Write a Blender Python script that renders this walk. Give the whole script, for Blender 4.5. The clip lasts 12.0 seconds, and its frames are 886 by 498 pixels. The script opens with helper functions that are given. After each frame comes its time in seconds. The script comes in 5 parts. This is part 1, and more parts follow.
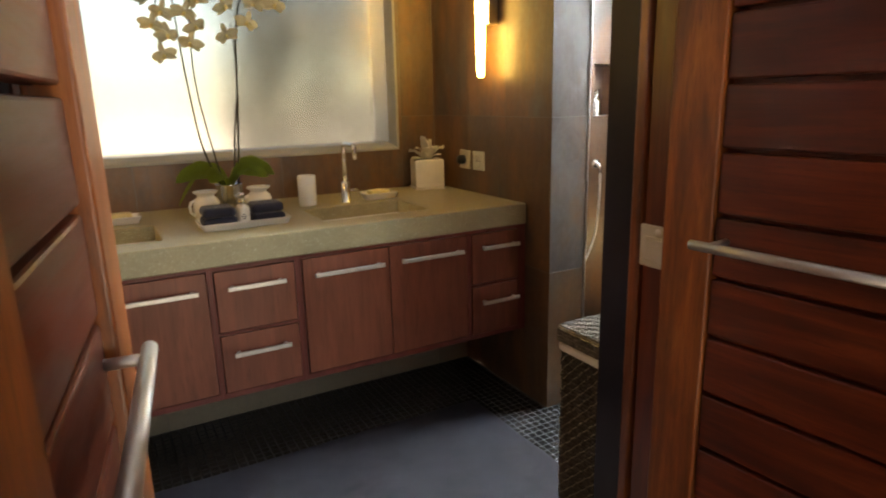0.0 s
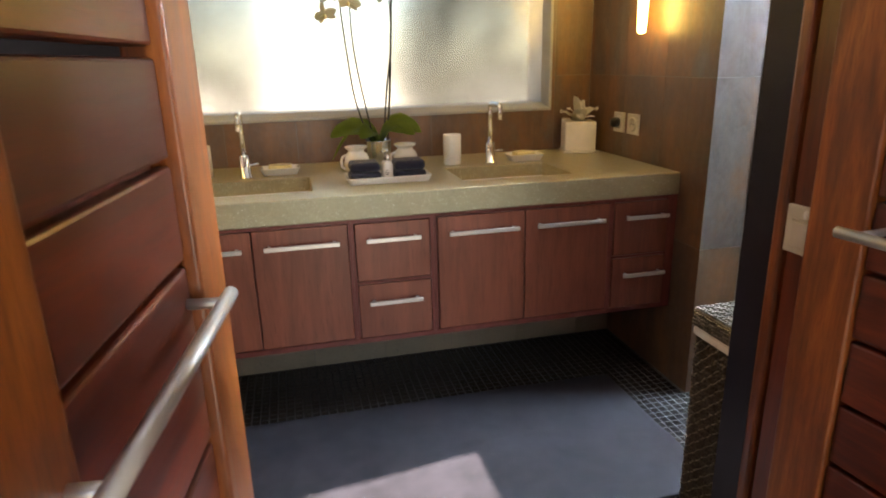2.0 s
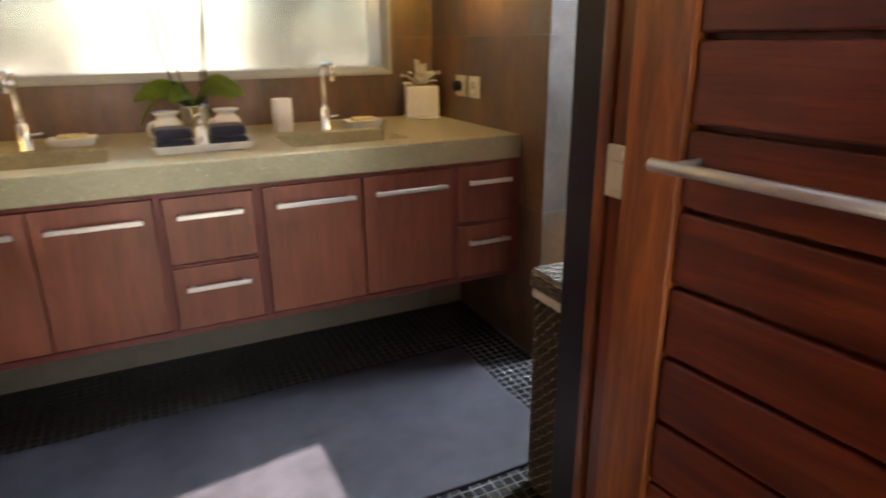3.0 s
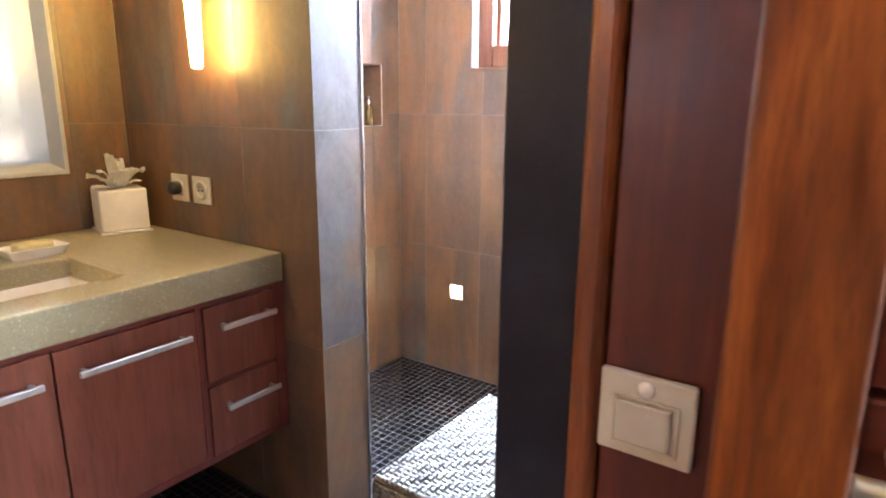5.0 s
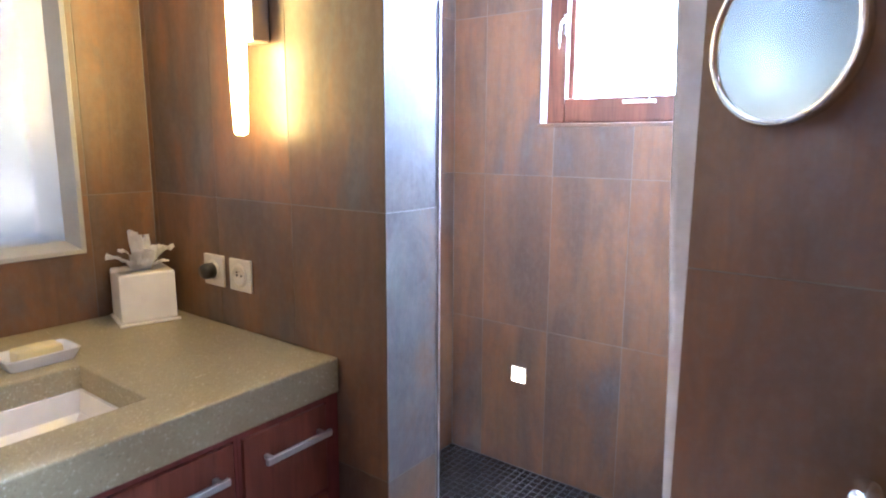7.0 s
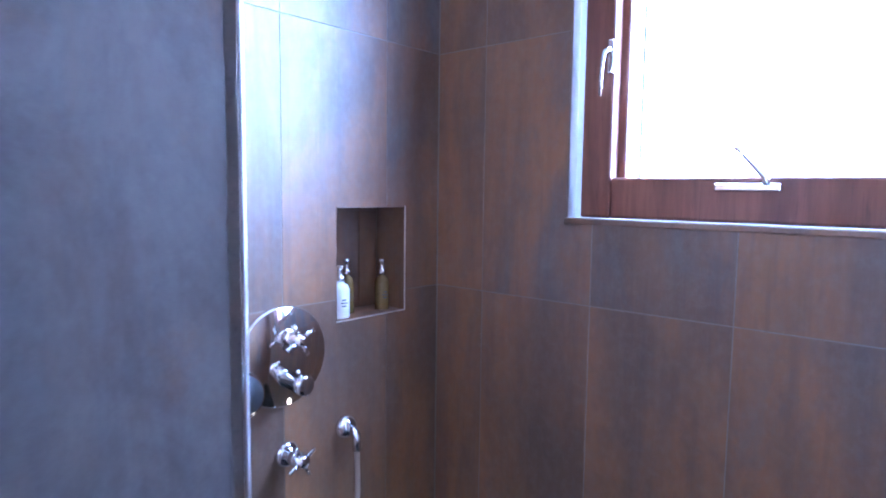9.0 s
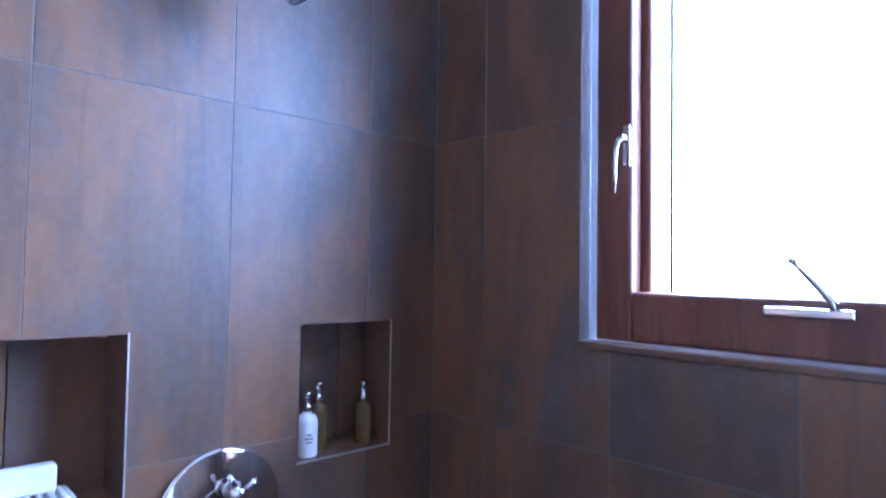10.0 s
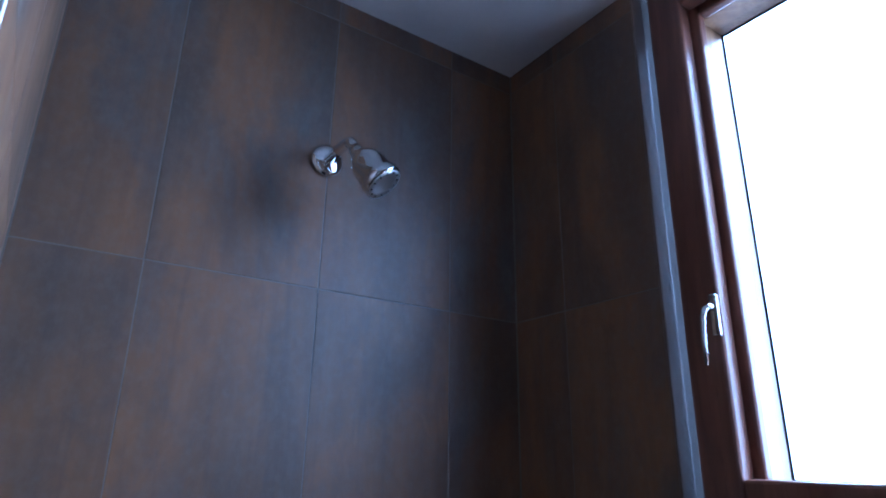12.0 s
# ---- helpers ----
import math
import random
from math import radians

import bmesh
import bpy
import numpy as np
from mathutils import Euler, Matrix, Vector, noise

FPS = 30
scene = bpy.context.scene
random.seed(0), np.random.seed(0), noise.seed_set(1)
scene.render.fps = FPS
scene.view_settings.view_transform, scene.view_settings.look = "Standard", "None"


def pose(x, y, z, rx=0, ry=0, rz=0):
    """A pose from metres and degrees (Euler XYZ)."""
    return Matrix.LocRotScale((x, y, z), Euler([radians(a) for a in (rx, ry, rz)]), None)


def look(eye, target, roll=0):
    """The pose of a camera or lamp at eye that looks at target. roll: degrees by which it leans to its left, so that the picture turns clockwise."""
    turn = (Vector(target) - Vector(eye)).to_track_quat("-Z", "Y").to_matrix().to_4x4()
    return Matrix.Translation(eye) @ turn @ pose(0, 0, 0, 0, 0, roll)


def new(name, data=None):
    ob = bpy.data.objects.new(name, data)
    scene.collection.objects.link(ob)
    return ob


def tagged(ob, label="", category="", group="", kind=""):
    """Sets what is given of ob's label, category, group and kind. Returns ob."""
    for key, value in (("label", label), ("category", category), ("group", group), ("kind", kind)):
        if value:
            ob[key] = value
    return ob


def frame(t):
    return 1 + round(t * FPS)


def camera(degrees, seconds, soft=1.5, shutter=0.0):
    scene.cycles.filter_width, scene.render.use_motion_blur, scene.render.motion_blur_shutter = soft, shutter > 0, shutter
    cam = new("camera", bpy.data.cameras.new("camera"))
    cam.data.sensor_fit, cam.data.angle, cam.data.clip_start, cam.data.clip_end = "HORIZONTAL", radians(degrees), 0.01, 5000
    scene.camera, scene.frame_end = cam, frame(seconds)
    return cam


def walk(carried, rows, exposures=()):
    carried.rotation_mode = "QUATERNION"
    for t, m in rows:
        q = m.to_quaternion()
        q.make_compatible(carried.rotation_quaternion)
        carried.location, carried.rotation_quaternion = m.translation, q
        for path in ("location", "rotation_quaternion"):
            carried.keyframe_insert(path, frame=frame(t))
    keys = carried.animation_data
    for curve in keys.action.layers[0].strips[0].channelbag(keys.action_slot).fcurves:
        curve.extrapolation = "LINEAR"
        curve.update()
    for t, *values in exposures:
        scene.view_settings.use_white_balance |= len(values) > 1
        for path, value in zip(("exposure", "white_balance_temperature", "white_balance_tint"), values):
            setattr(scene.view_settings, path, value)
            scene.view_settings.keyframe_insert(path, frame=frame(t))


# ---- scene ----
cam = camera(71.5, 12.0, soft=1.9, shutter=0.3)
PATH = [
    (0, (-0.034, 0.048, 1.223), (0.907, 1.749, 0.752), -1.4),
    (0.5, (-0.048, 0.068, 1.223), (0.713, 1.84, 0.694), -1.4),
    (1, (-0.048, 0.077, 1.231), (0.521, 1.911, 0.671), -1.5),
    (1.5, (-0.008, 0.06, 1.235), (0.453, 1.919, 0.659), -1.4),
    (2, (0.062, 0.034, 1.223), (0.503, 1.896, 0.641), -1.4),
    (2.2, (0.093, 0.023, 1.206), (0.534, 1.883, 0.617), -1.3),
    (2.5, (0.137, 0.028, 1.175), (0.612, 1.871, 0.562), -1.2),
    (3, (0.215, 0.133, 1.138), (1.036, 1.84, 0.495), -0.6),
    (3.5, (0.237, 0.236, 1.175), (1.552, 1.602, 0.538), 0.2),
    (3.7, (0.245, 0.275, 1.19), (1.676, 1.52, 0.555), 0.2),
    (5.3, (0.343, 0.749, 1.224), (1.934, 1.875, 0.777), 0.2),
    (5.5, (0.347, 0.785, 1.229), (1.934, 1.918, 0.785), 0.1),
    (6, (0.356, 0.877, 1.251), (1.935, 2.021, 0.81), 0.2),
    (6.5, (0.388, 0.937, 1.281), (1.964, 2.094, 0.86), 0.3),
    (6.7, (0.437, 0.957, 1.287), (2.013, 2.126, 0.896), 0.3),
    (8.3, (0.998, 1.342, 1.337), (2.578, 2.554, 1.158), 1.3),
    (8.5, (1.144, 1.358, 1.381), (2.68, 2.62, 1.168), 0.8),
    (9, (1.348, 1.419, 1.417), (2.848, 2.729, 1.231), 0.7),
    (9.5, (1.519, 1.448, 1.439), (2.958, 2.833, 1.336), 0.8),
    (10, (1.617, 1.472, 1.48), (2.986, 2.928, 1.555), 0.9),
    (10.5, (1.664, 1.452, 1.508), (2.908, 2.983, 1.839), 0.7),
    (11, (1.675, 1.433, 1.521), (2.807, 2.985, 2.077), 0.9),
    (11.5, (1.688, 1.432, 1.514), (2.735, 3.005, 2.169), 0.7),
    (12, (1.646, 1.464, 1.472), (2.713, 3.026, 2.121), 0.8),
]
walk(cam, [(t, look(eye, target, roll)) for t, eye, target, roll in PATH],
     exposures=[(0.0, 2.6, 8500, 13), (1.0, 3.14, 8500, 13), (2.0, 3.04, 7400, 13.5), (2.5, 3.07, 7300, 13.5), (3.5, 3.3, 7700, 13.5), (5.5, 4.0, 6050, 19), (6.5, 3.9, 5500, 19), (8.5, 2.6, 4700, 29), (9.5, 1.48, 4600, 30), (10.5, 0.48, 4650, 25), (11.0, 0.05, 4650, 21), (12.0, -0.66, 4700, 19.5)])

# ---- world and sun ----
world = bpy.data.worlds.new("sky")
scene.world = world
world.use_nodes = True
wn = world.node_tree.nodes
sky = wn.new("ShaderNodeTexSky")
sky.sky_type = "NISHITA"
sky.sun_disc = False
SUN_EL = radians(66)
sky.sun_elevation, sky.sun_rotation = SUN_EL, radians(180)
world.node_tree.links.new(sky.outputs[0], wn["Background"].inputs[0])
wn["Background"].inputs[1].default_value = 0.056
sun = new("sun", bpy.data.lights.new("sun", "SUN"))
sun.data.energy, sun.data.angle, sun.data.color = 5.0, radians(0.6), (1.0, 0.97, 0.93)
sun.matrix_world = look((0, -math.cos(SUN_EL) * 10, math.sin(SUN_EL) * 10), (0, 0, 0))
# sky light falling in through the shower window, from outside the glass
daylight = new("window_daylight", bpy.data.lights.new("window_daylight", "AREA"))
daylight.data.shape, daylight.data.size, daylight.data.size_y = "RECTANGLE", 1.40, 1.25
daylight.data.energy, daylight.data.color = 84.0, (0.58, 0.77, 1.0)
daylight.data.spread = radians(135)
daylight.matrix_world = look((3.100, 1.7325, 1.88), (1.5, 1.7325, 0.88))

# ---- materials ----
def material(name, rough=0.5, metal=0.0, color=(0.5, 0.5, 0.5)):
    m = bpy.data.materials.new(name)
    m.use_nodes = True
    b = m.node_tree.nodes["Principled BSDF"]
    b.inputs["Roughness"].default_value = rough
    b.inputs["Metallic"].default_value = metal
    b.inputs["Base Color"].default_value = (*color, 1)
    return m, m.node_tree.nodes, m.node_tree.links, b


def coords(nodes, links, scale=(1, 1, 1), spread=30.0):
    """Object coordinates, stretched, and shifted piece by piece."""
    tc, info = nodes.new("ShaderNodeTexCoord"), nodes.new("ShaderNodeObjectInfo")
    mp = nodes.new("ShaderNodeMapping")
    mp.inputs["Scale"].default_value = scale
    links.new(tc.outputs["Object"], mp.inputs["Vector"])
    mul = nodes.new("ShaderNodeMath")
    mul.operation = "MULTIPLY"
    mul.inputs[1].default_value = spread
    links.new(info.outputs["Random"], mul.inputs[0])
    return mp.outputs[0], mul.outputs[0], info.outputs["Random"]


def noise_tex(nodes, links, vec, w, scale, detail=4.0, rough=0.6, distort=0.0):
    n = nodes.new("ShaderNodeTexNoise")
    n.noise_dimensions = "4D"
    links.new(vec, n.inputs["Vector"])
    if w is not None:
        links.new(w, n.inputs["W"])
    n.inputs["Scale"].default_value, n.inputs["Detail"].default_value = scale, detail
    n.inputs["Roughness"].default_value, n.inputs["Distortion"].default_value = rough, distort
    return n.outputs["Fac"]


def ramp(nodes, links, fac, stops):
    r = nodes.new("ShaderNodeValToRGB")
    els = r.color_ramp.elements
    while len(els) < len(stops):
        els.new(0.5)
    for e, (p, c) in zip(els, stops):
        e.position, e.color = p, (*c, 1)
    links.new(fac, r.inputs[0])
    return r.outputs[0]


def mix(nodes, links, fac, a, b, mode="MIX"):
    m = nodes.new("ShaderNodeMix")
    m.data_type, m.blend_type = "RGBA", mode
    for k, v in ((0, fac), (6, a), (7, b)):
        if isinstance(v, (int, float)):
            m.inputs[k].default_value = v
        elif isinstance(v, tuple):
            m.inputs[k].default_value = (*v, 1)
        else:
            links.new(v, m.inputs[k])
    return m.outputs[2]


def span(nodes, links, fac, lo, hi, a=0.0, b=1.0):
    r = nodes.new("ShaderNodeMapRange")
    links.new(fac, r.inputs[0])
    for k, v in zip((1, 2, 3, 4), (lo, hi, a, b)):
        r.inputs[k].default_value = v
    return r.outputs[0]


def bump(nodes, links, b, height, strength=0.2, dist=0.002):
    n = nodes.new("ShaderNodeBump")
    n.inputs["Strength"].default_value, n.inputs["Distance"].default_value = strength, dist
    links.new(height, n.inputs["Height"])
    links.new(n.outputs[0], b.inputs["Normal"])


def tile_material(name="rusted_metal_porcelain", bias=0.0, gloss=0.85):
    """Rust-and-steel porcelain: upright brown, orange and grey clouds, satin."""
    m, N, L, b = material(name, 0.35)
    v, w, rnd = coords(N, L, (1.0, 1.0, 0.28))
    big = noise_tex(N, L, v, w, 5.0, 6.0, 0.6, 0.5)
    v2, w2, _ = coords(N, L, (1.0, 1.0, 0.4), 71.0)
    grey = noise_tex(N, L, v2, w2, 4.2, 8.0, 0.68, 0.5)
    v3, w3, _ = coords(N, L, (1.0, 1.0, 0.8), 13.0)
    fine = noise_tex(N, L, v3, w3, 60.0, 5.0, 0.7)
    col = ramp(N, L, big, [(0.28, (0.058, 0.038, 0.025)), (0.44, (0.116, 0.062, 0.031)), (0.58, (0.202, 0.090, 0.030)), (0.76, (0.112, 0.066, 0.042))])
    shift = N.new("ShaderNodeMath")
    shift.operation = "ADD"
    L.new(grey, shift.inputs[0])
    L.new(span(N, L, rnd, 0, 1, bias - 0.09, bias + 0.07), shift.inputs[1])
    gf = span(N, L, shift.outputs[0], 0.47, 0.60, 0.0, 0.80)
    v6, w6, _ = coords(N, L, (1.0, 1.0, 0.6), 29.0)
    patch = noise_tex(N, L, v6, w6, 8.0, 9.0, 0.74, 0.9)
    steel = mix(N, L, span(N, L, patch, 0.40, 0.62), (0.058, 0.057, 0.058), (0.120, 0.118, 0.114))
    col = mix(N, L, gf, col, steel)
    col = mix(N, L, span(N, L, fine, 0.45, 0.75, 0.0, 0.30), col, (0.18, 0.155, 0.135))
    v4, w4, _ = coords(N, L, (1.0, 1.0, 0.7), 47.0)
    mott = noise_tex(N, L, v4, w4, 22.0, 7.0, 0.72, 0.6)
    col = mix(N, L, span(N, L, mott, 0.50, 0.68, 0.0, 0.32), col, (0.055, 0.046, 0.042))
    v5, w5, _ = coords(N, L, (1.0, 1.0, 0.05), 83.0)
    brush = noise_tex(N, L, v5, w5, 34.0, 5.0, 0.65, 0.2)
    col = mix(N, L, span(N, L, brush, 0.52, 0.72, 0.0, 0.40), col, (0.150, 0.098, 0.066))
    col = mix(N, L, span(N, L, brush, 0.46, 0.30, 0.0, 0.35), col, (0.060, 0.042, 0.034))
    L.new(col, b.inputs["Base Color"])
    r = mix(N, L, gf, (0.40, 0.40, 0.40), (0.25, 0.25, 0.25))
    r2 = mix(N, L, span(N, L, mott, 0.40, 0.66), r, (0.46, 0.46, 0.46))
    b.inputs["Specular IOR Level"].default_value = gloss
    L.new(r2, b.inputs["Roughness"])
    bump(N, L, b, fine, 0.12, 0.001)
    return m


def wood_material(name, dark, mid, light, axis="z", rough=0.32, scale=1.0, coat=0.0, fleck=0.0, stripe=0.70):
    m, N, L, b = material(name, rough)
    k = {"x": (0.09, 1, 1), "y": (1, 0.09, 1), "z": (1, 1, 0.09)}[axis]
    v, w, rnd = coords(N, L, tuple(a * scale for a in k))
    grain = noise_tex(N, L, v, w, 26.0, 7.0, 0.66, 1.6)
    v2, w2, _ = coords(N, L, tuple(a * scale for a in k), 9.0)
    band = noise_tex(N, L, v2, w2, 9.0, 4.0, 0.55, 2.2)
    v3, w3, _ = coords(N, L, tuple(a * scale for a in k), 5.0)
    pore = noise_tex(N, L, v3, w3, 160.0, 3.0, 0.7)
    col = ramp(N, L, grain, [(0.25, dark), (0.5, mid), (0.75, light)])
    col = mix(N, L, span(N, L, band, 0.42, 0.60, 0.0, stripe), col, dark)
    col = mix(N, L, span(N, L, pore, 0.56, 0.72, 0.0, 0.5), col, tuple(c * 0.55 for c in dark))
    if fleck:
        v4, w4, _ = coords(N, L, tuple(0.10 if a < 0.5 else 1.0 for a in k), 3.0)
        torn = noise_tex(N, L, v4, w4, 330.0, 5.0, 0.65, 0.5)
        col = mix(N, L, span(N, L, torn, 0.53, 0.60, 0.0, fleck), col, tuple(c * 0.8 for c in dark))
    L.new(col, b.inputs["Base Color"])
    L.new(span(N, L, grain, 0.3, 0.7, rough * 0.85, rough * 1.3), b.inputs["Roughness"])
    b.inputs["Coat Weight"].default_value, b.inputs["Coat Roughness"].default_value = coat, 0.22
    bump(N, L, b, grain, 0.12, 0.001)
    return m


def speckled(name, base, spots, rough, grain=220.0, cloud=9.0, relief=0.25, pits=0.6):
    """Stone, plaster or cast cement: clouds, and fine light and dark grains."""
    m, N, L, b = material(name, rough)
    v, w, _ = coords(N, L)
    c = noise_tex(N, L, v, w, cloud, 5.0, 0.6)
    g = noise_tex(N, L, v, w, grain, 3.0, 0.7)
    col = mix(N, L, span(N, L, c, 0.3, 0.7), tuple(x * 0.86 for x in base), tuple(x * 1.12 for x in base))
    col = mix(N, L, span(N, L, g, 0.58, 0.70, 0.0, 0.75), col, spots)
    col = mix(N, L, span(N, L, g, 0.42, 0.30, 0.0, pits), col, tuple(x * 0.5 for x in base))
    L.new(col, b.inputs["Base Color"])
    L.new(span(N, L, c, 0.3, 0.7, rough * 0.85, rough * 1.15), b.inputs["Roughness"])
    bump(N, L, b, g, relief, 0.001)
    return m


def metal_material(name, color, rough, streak=0.0):
    m, N, L, b = material(name, rough, 1.0, color)
    v, w, _ = coords(N, L, (1, 1, 1))
    n = noise_tex(N, L, v, w, 40.0, 4.0)
    L.new(span(N, L, n, 0.3, 0.7, rough * 0.8, rough * 1.25 + 0.01), b.inputs["Roughness"])
    if streak:
        bump(N, L, b, n, streak, 0.001)
    return m


def mosaic_material():
    m, N, L, b = material("black_glass_mosaic", 0.16)
    geo = N.new("ShaderNodeNewGeometry")
    info = N.new("ShaderNodeObjectInfo")
    add = N.new("ShaderNodeMath")
    add.operation = "ADD"
    L.new(geo.outputs["Random Per Island"], add.inputs[0])
    L.new(info.outputs["Random"], add.inputs[1])
    fr = N.new("ShaderNodeMath")
    fr.operation = "FRACT"
    L.new(add.outputs[0], fr.inputs[0])
    L.new(ramp(N, L, fr.outputs[0], [(0.0, (0.008, 0.008, 0.010)), (0.5, (0.016, 0.016, 0.019)), (0.85, (0.021, 0.020, 0.022)), (1.0, (0.030, 0.027, 0.026))]), b.inputs["Base Color"])
    L.new(span(N, L, fr.outputs[0], 0, 1, 0.12, 0.26), b.inputs["Roughness"])
    return m


def emitter(name, color, strength):
    m, N, L, b = material(name, 0.4, 0.0, (0.8, 0.8, 0.8))
    b.inputs["Emission Color"].default_value = (*color, 1)
    b.inputs["Emission Strength"].default_value = strength
    return m


def glass_material():
    m, N, L, b = material("clear_glass", 0.02, 0.0, (0.95, 0.97, 0.97))
    b.inputs["Transmission Weight"].default_value = 1.0
    b.inputs["IOR"].default_value = 1.1
    return m


def cloth(name, color, rough=0.9, weave=900.0, relief=0.3, sheen=0.25, low=0.82, high=1.1):
    m, N, L, b = material(name, rough)
    v, w, _ = coords(N, L)
    n = noise_tex(N, L, v, w, 14.0, 4.0)
    f = noise_tex(N, L, v, w, weave, 2.0, 0.8)
    L.new(mix(N, L, span(N, L, n, 0.3, 0.7), tuple(c * low for c in color), tuple(min(1, c * high) for c in color)), b.inputs["Base Color"])
    b.inputs["Sheen Weight"].default_value = sheen
    bump(N, L, b, f, relief, 0.002)
    return m


def frosted_glass():
    m, N, L, b = material("frosted_glass", 0.34, 0.0, (0.90, 0.89, 0.83))
    b.inputs["Transmission Weight"].default_value = 1.0
    b.inputs["IOR"].default_value = 1.45
    v, w, _ = coords(N, L, (1, 1, 0.6))
    n = noise_tex(N, L, v, w, 7.0, 5.0, 0.6)
    L.new(span(N, L, n, 0.3, 0.7, 0.21, 0.26), b.inputs["Roughness"])
    return m


TILE = tile_material(bias=-0.06)
TILE_GREY = tile_material("steel_grey_porcelain", 0.12, 0.4)
GROUT = speckled("grey_grout", (0.20, 0.18, 0.16), (0.26, 0.235, 0.21), 0.85)
MGROUT = speckled("mosaic_grout", (0.064, 0.062, 0.058), (0.095, 0.092, 0.086), 0.85)
MOSAIC = mosaic_material()
TRIM = metal_material("satin_edge_trim", (0.90, 0.90, 0.91), 0.42)
CABINET = wood_material("red_brown_cabinet_wood", (0.125, 0.033, 0.018), (0.215, 0.062, 0.034), (0.262, 0.080, 0.045), "z", 0.36, 0.8, 0.0, 0.0, 0.45)
CABFRAME = wood_material("red_cabinet_frame_wood", (0.125, 0.024, 0.019), (0.185, 0.040, 0.031), (0.220, 0.054, 0.042), "z", 0.40)
STILE_END = wood_material("rough_orange_edge_wood", (0.105, 0.028, 0.004), (0.420, 0.140, 0.019), (0.620, 0.255, 0.042), "z", 0.5, 1.0, 0.0, 0.55)
SASHWOOD = wood_material("tan_sash_wood", (0.20, 0.10, 0.045), (0.32, 0.17, 0.075), (0.42, 0.24, 0.11), "z", 0.34, 1.0, 0.3)
PLANK_Y = wood_material("varnished_plank_wood", (0.040, 0.0060, 0.0024), (0.118, 0.0190, 0.006), (0.215, 0.042, 0.013), "y", 0.34, 1.0, 0.12)
STILE = wood_material("orange_stile_wood", (0.085, 0.019, 0.004), (0.300, 0.080, 0.014), (0.490, 0.157, 0.030), "z", 0.34, 1.0, 0.15, 0.28)
JAMB = wood_material("red_jamb_wood", (0.070, 0.011, 0.0045), (0.145, 0.026, 0.008), (0.210, 0.046, 0.013), "z", 0.36, 1.0, 0.12)
WINWOOD = wood_material("window_frame_wood", (0.105, 0.036, 0.021), (0.190, 0.068, 0.036), (0.250, 0.098, 0.050), "z", 0.34, 1.0, 0.3)
CEMENT = speckled("speckled_cast_cement", (0.345, 0.300, 0.172), (0.86, 0.80, 0.62), 0.40, 230.0, 7.0, 0.50, 0.9)
SATIN = metal_material("satin_handle_steel", (0.60, 0.585, 0.55), 0.46)
PLINTH = speckled("tan_plinth_tile", (0.26, 0.215, 0.15), (0.34, 0.29, 0.21), 0.5, 90.0, 5.0, 0.2)
STEEL = metal_material("brushed_steel", (0.72, 0.71, 0.69), 0.37)
CHROME = metal_material("polished_chrome", (0.82, 0.83, 0.84), 0.07)
WHITE = speckled("white_glaze", (0.84, 0.82, 0.77), (0.86, 0.84, 0.80), 0.22, 60.0, 5.0, 0.03, 0.04)
PLASTIC = speckled("ivory_plastic", (0.62, 0.59, 0.50), (0.66, 0.63, 0.54), 0.35, 80.0, 6.0, 0.03, 0.04)
BLACK = speckled("black_paint", (0.017, 0.016, 0.026), (0.025, 0.024, 0.034), 0.38, 150.0, 8.0, 0.1)
BLACKPL = speckled("black_plastic", (0.012, 0.012, 0.012), (0.02, 0.02, 0.02), 0.4)
PLASTER = speckled("white_ceiling_paint", (0.74, 0.73, 0.71), (0.78, 0.77, 0.75), 0.85, 120.0, 4.0, 0.1, 0.1)
WALLPAINT = speckled("wall_paint", (0.48, 0.45, 0.39), (0.53, 0.50, 0.44), 0.85, 120.0, 4.0, 0.2)
DARKWALL = speckled("dark_wall", (0.020, 0.018, 0.024), (0.03, 0.027, 0.034), 0.6, 120.0, 4.0, 0.2)
BLACK.node_tree.nodes["Principled BSDF"].inputs["Specular IOR Level"].default_value = 0.25
FRAMEGREY = speckled("pale_grey_frame_metal", (0.36, 0.36, 0.35), (0.40, 0.40, 0.39), 0.45, 200.0, 6.0, 0.05, 0.2)
TERRACE = speckled("terrace_stone", (0.24, 0.22, 0.19), (0.3, 0.28, 0.24), 0.8, 40.0, 3.0, 0.3)
NAVY = cloth("navy_terry", (0.018, 0.020, 0.042), 0.95, 500.0, 0.8)
TOWELW = cloth("white_terry", (0.82, 0.82, 0.82), 0.95, 420.0, 0.6)
CREAM = cloth("cream_terry", (0.66, 0.60, 0.50), 0.95, 420.0, 0.6)
RUGMAT = cloth("slate_grey_mat", (0.0205, 0.0186, 0.0245), 0.7, 700.0, 0.6, 0.0, 0.60, 1.30)
RUGMAT.node_tree.nodes["Principled BSDF"].inputs["Specular IOR Level"].default_value = 0.2
TISSUE = cloth("white_tissue", (0.85, 0.84, 0.80), 0.9, 300.0, 0.1)
GLASS = glass_material()
FROSTED = frosted_glass()
BUSHLEAF = speckled("bush_leaf", (0.025, 0.0215, 0.004), (0.036, 0.031, 0.007), 0.5, 8.0, 1.0, 0.0)
CLEARMIRROR = metal_material("clear_mirror", (0.88, 0.89, 0.89), 0.03)
SOAP = speckled("pale_yellow_soap", (0.72, 0.62, 0.30), (0.76, 0.66, 0.36), 0.45, 60.0, 6.0, 0.05, 0.08)
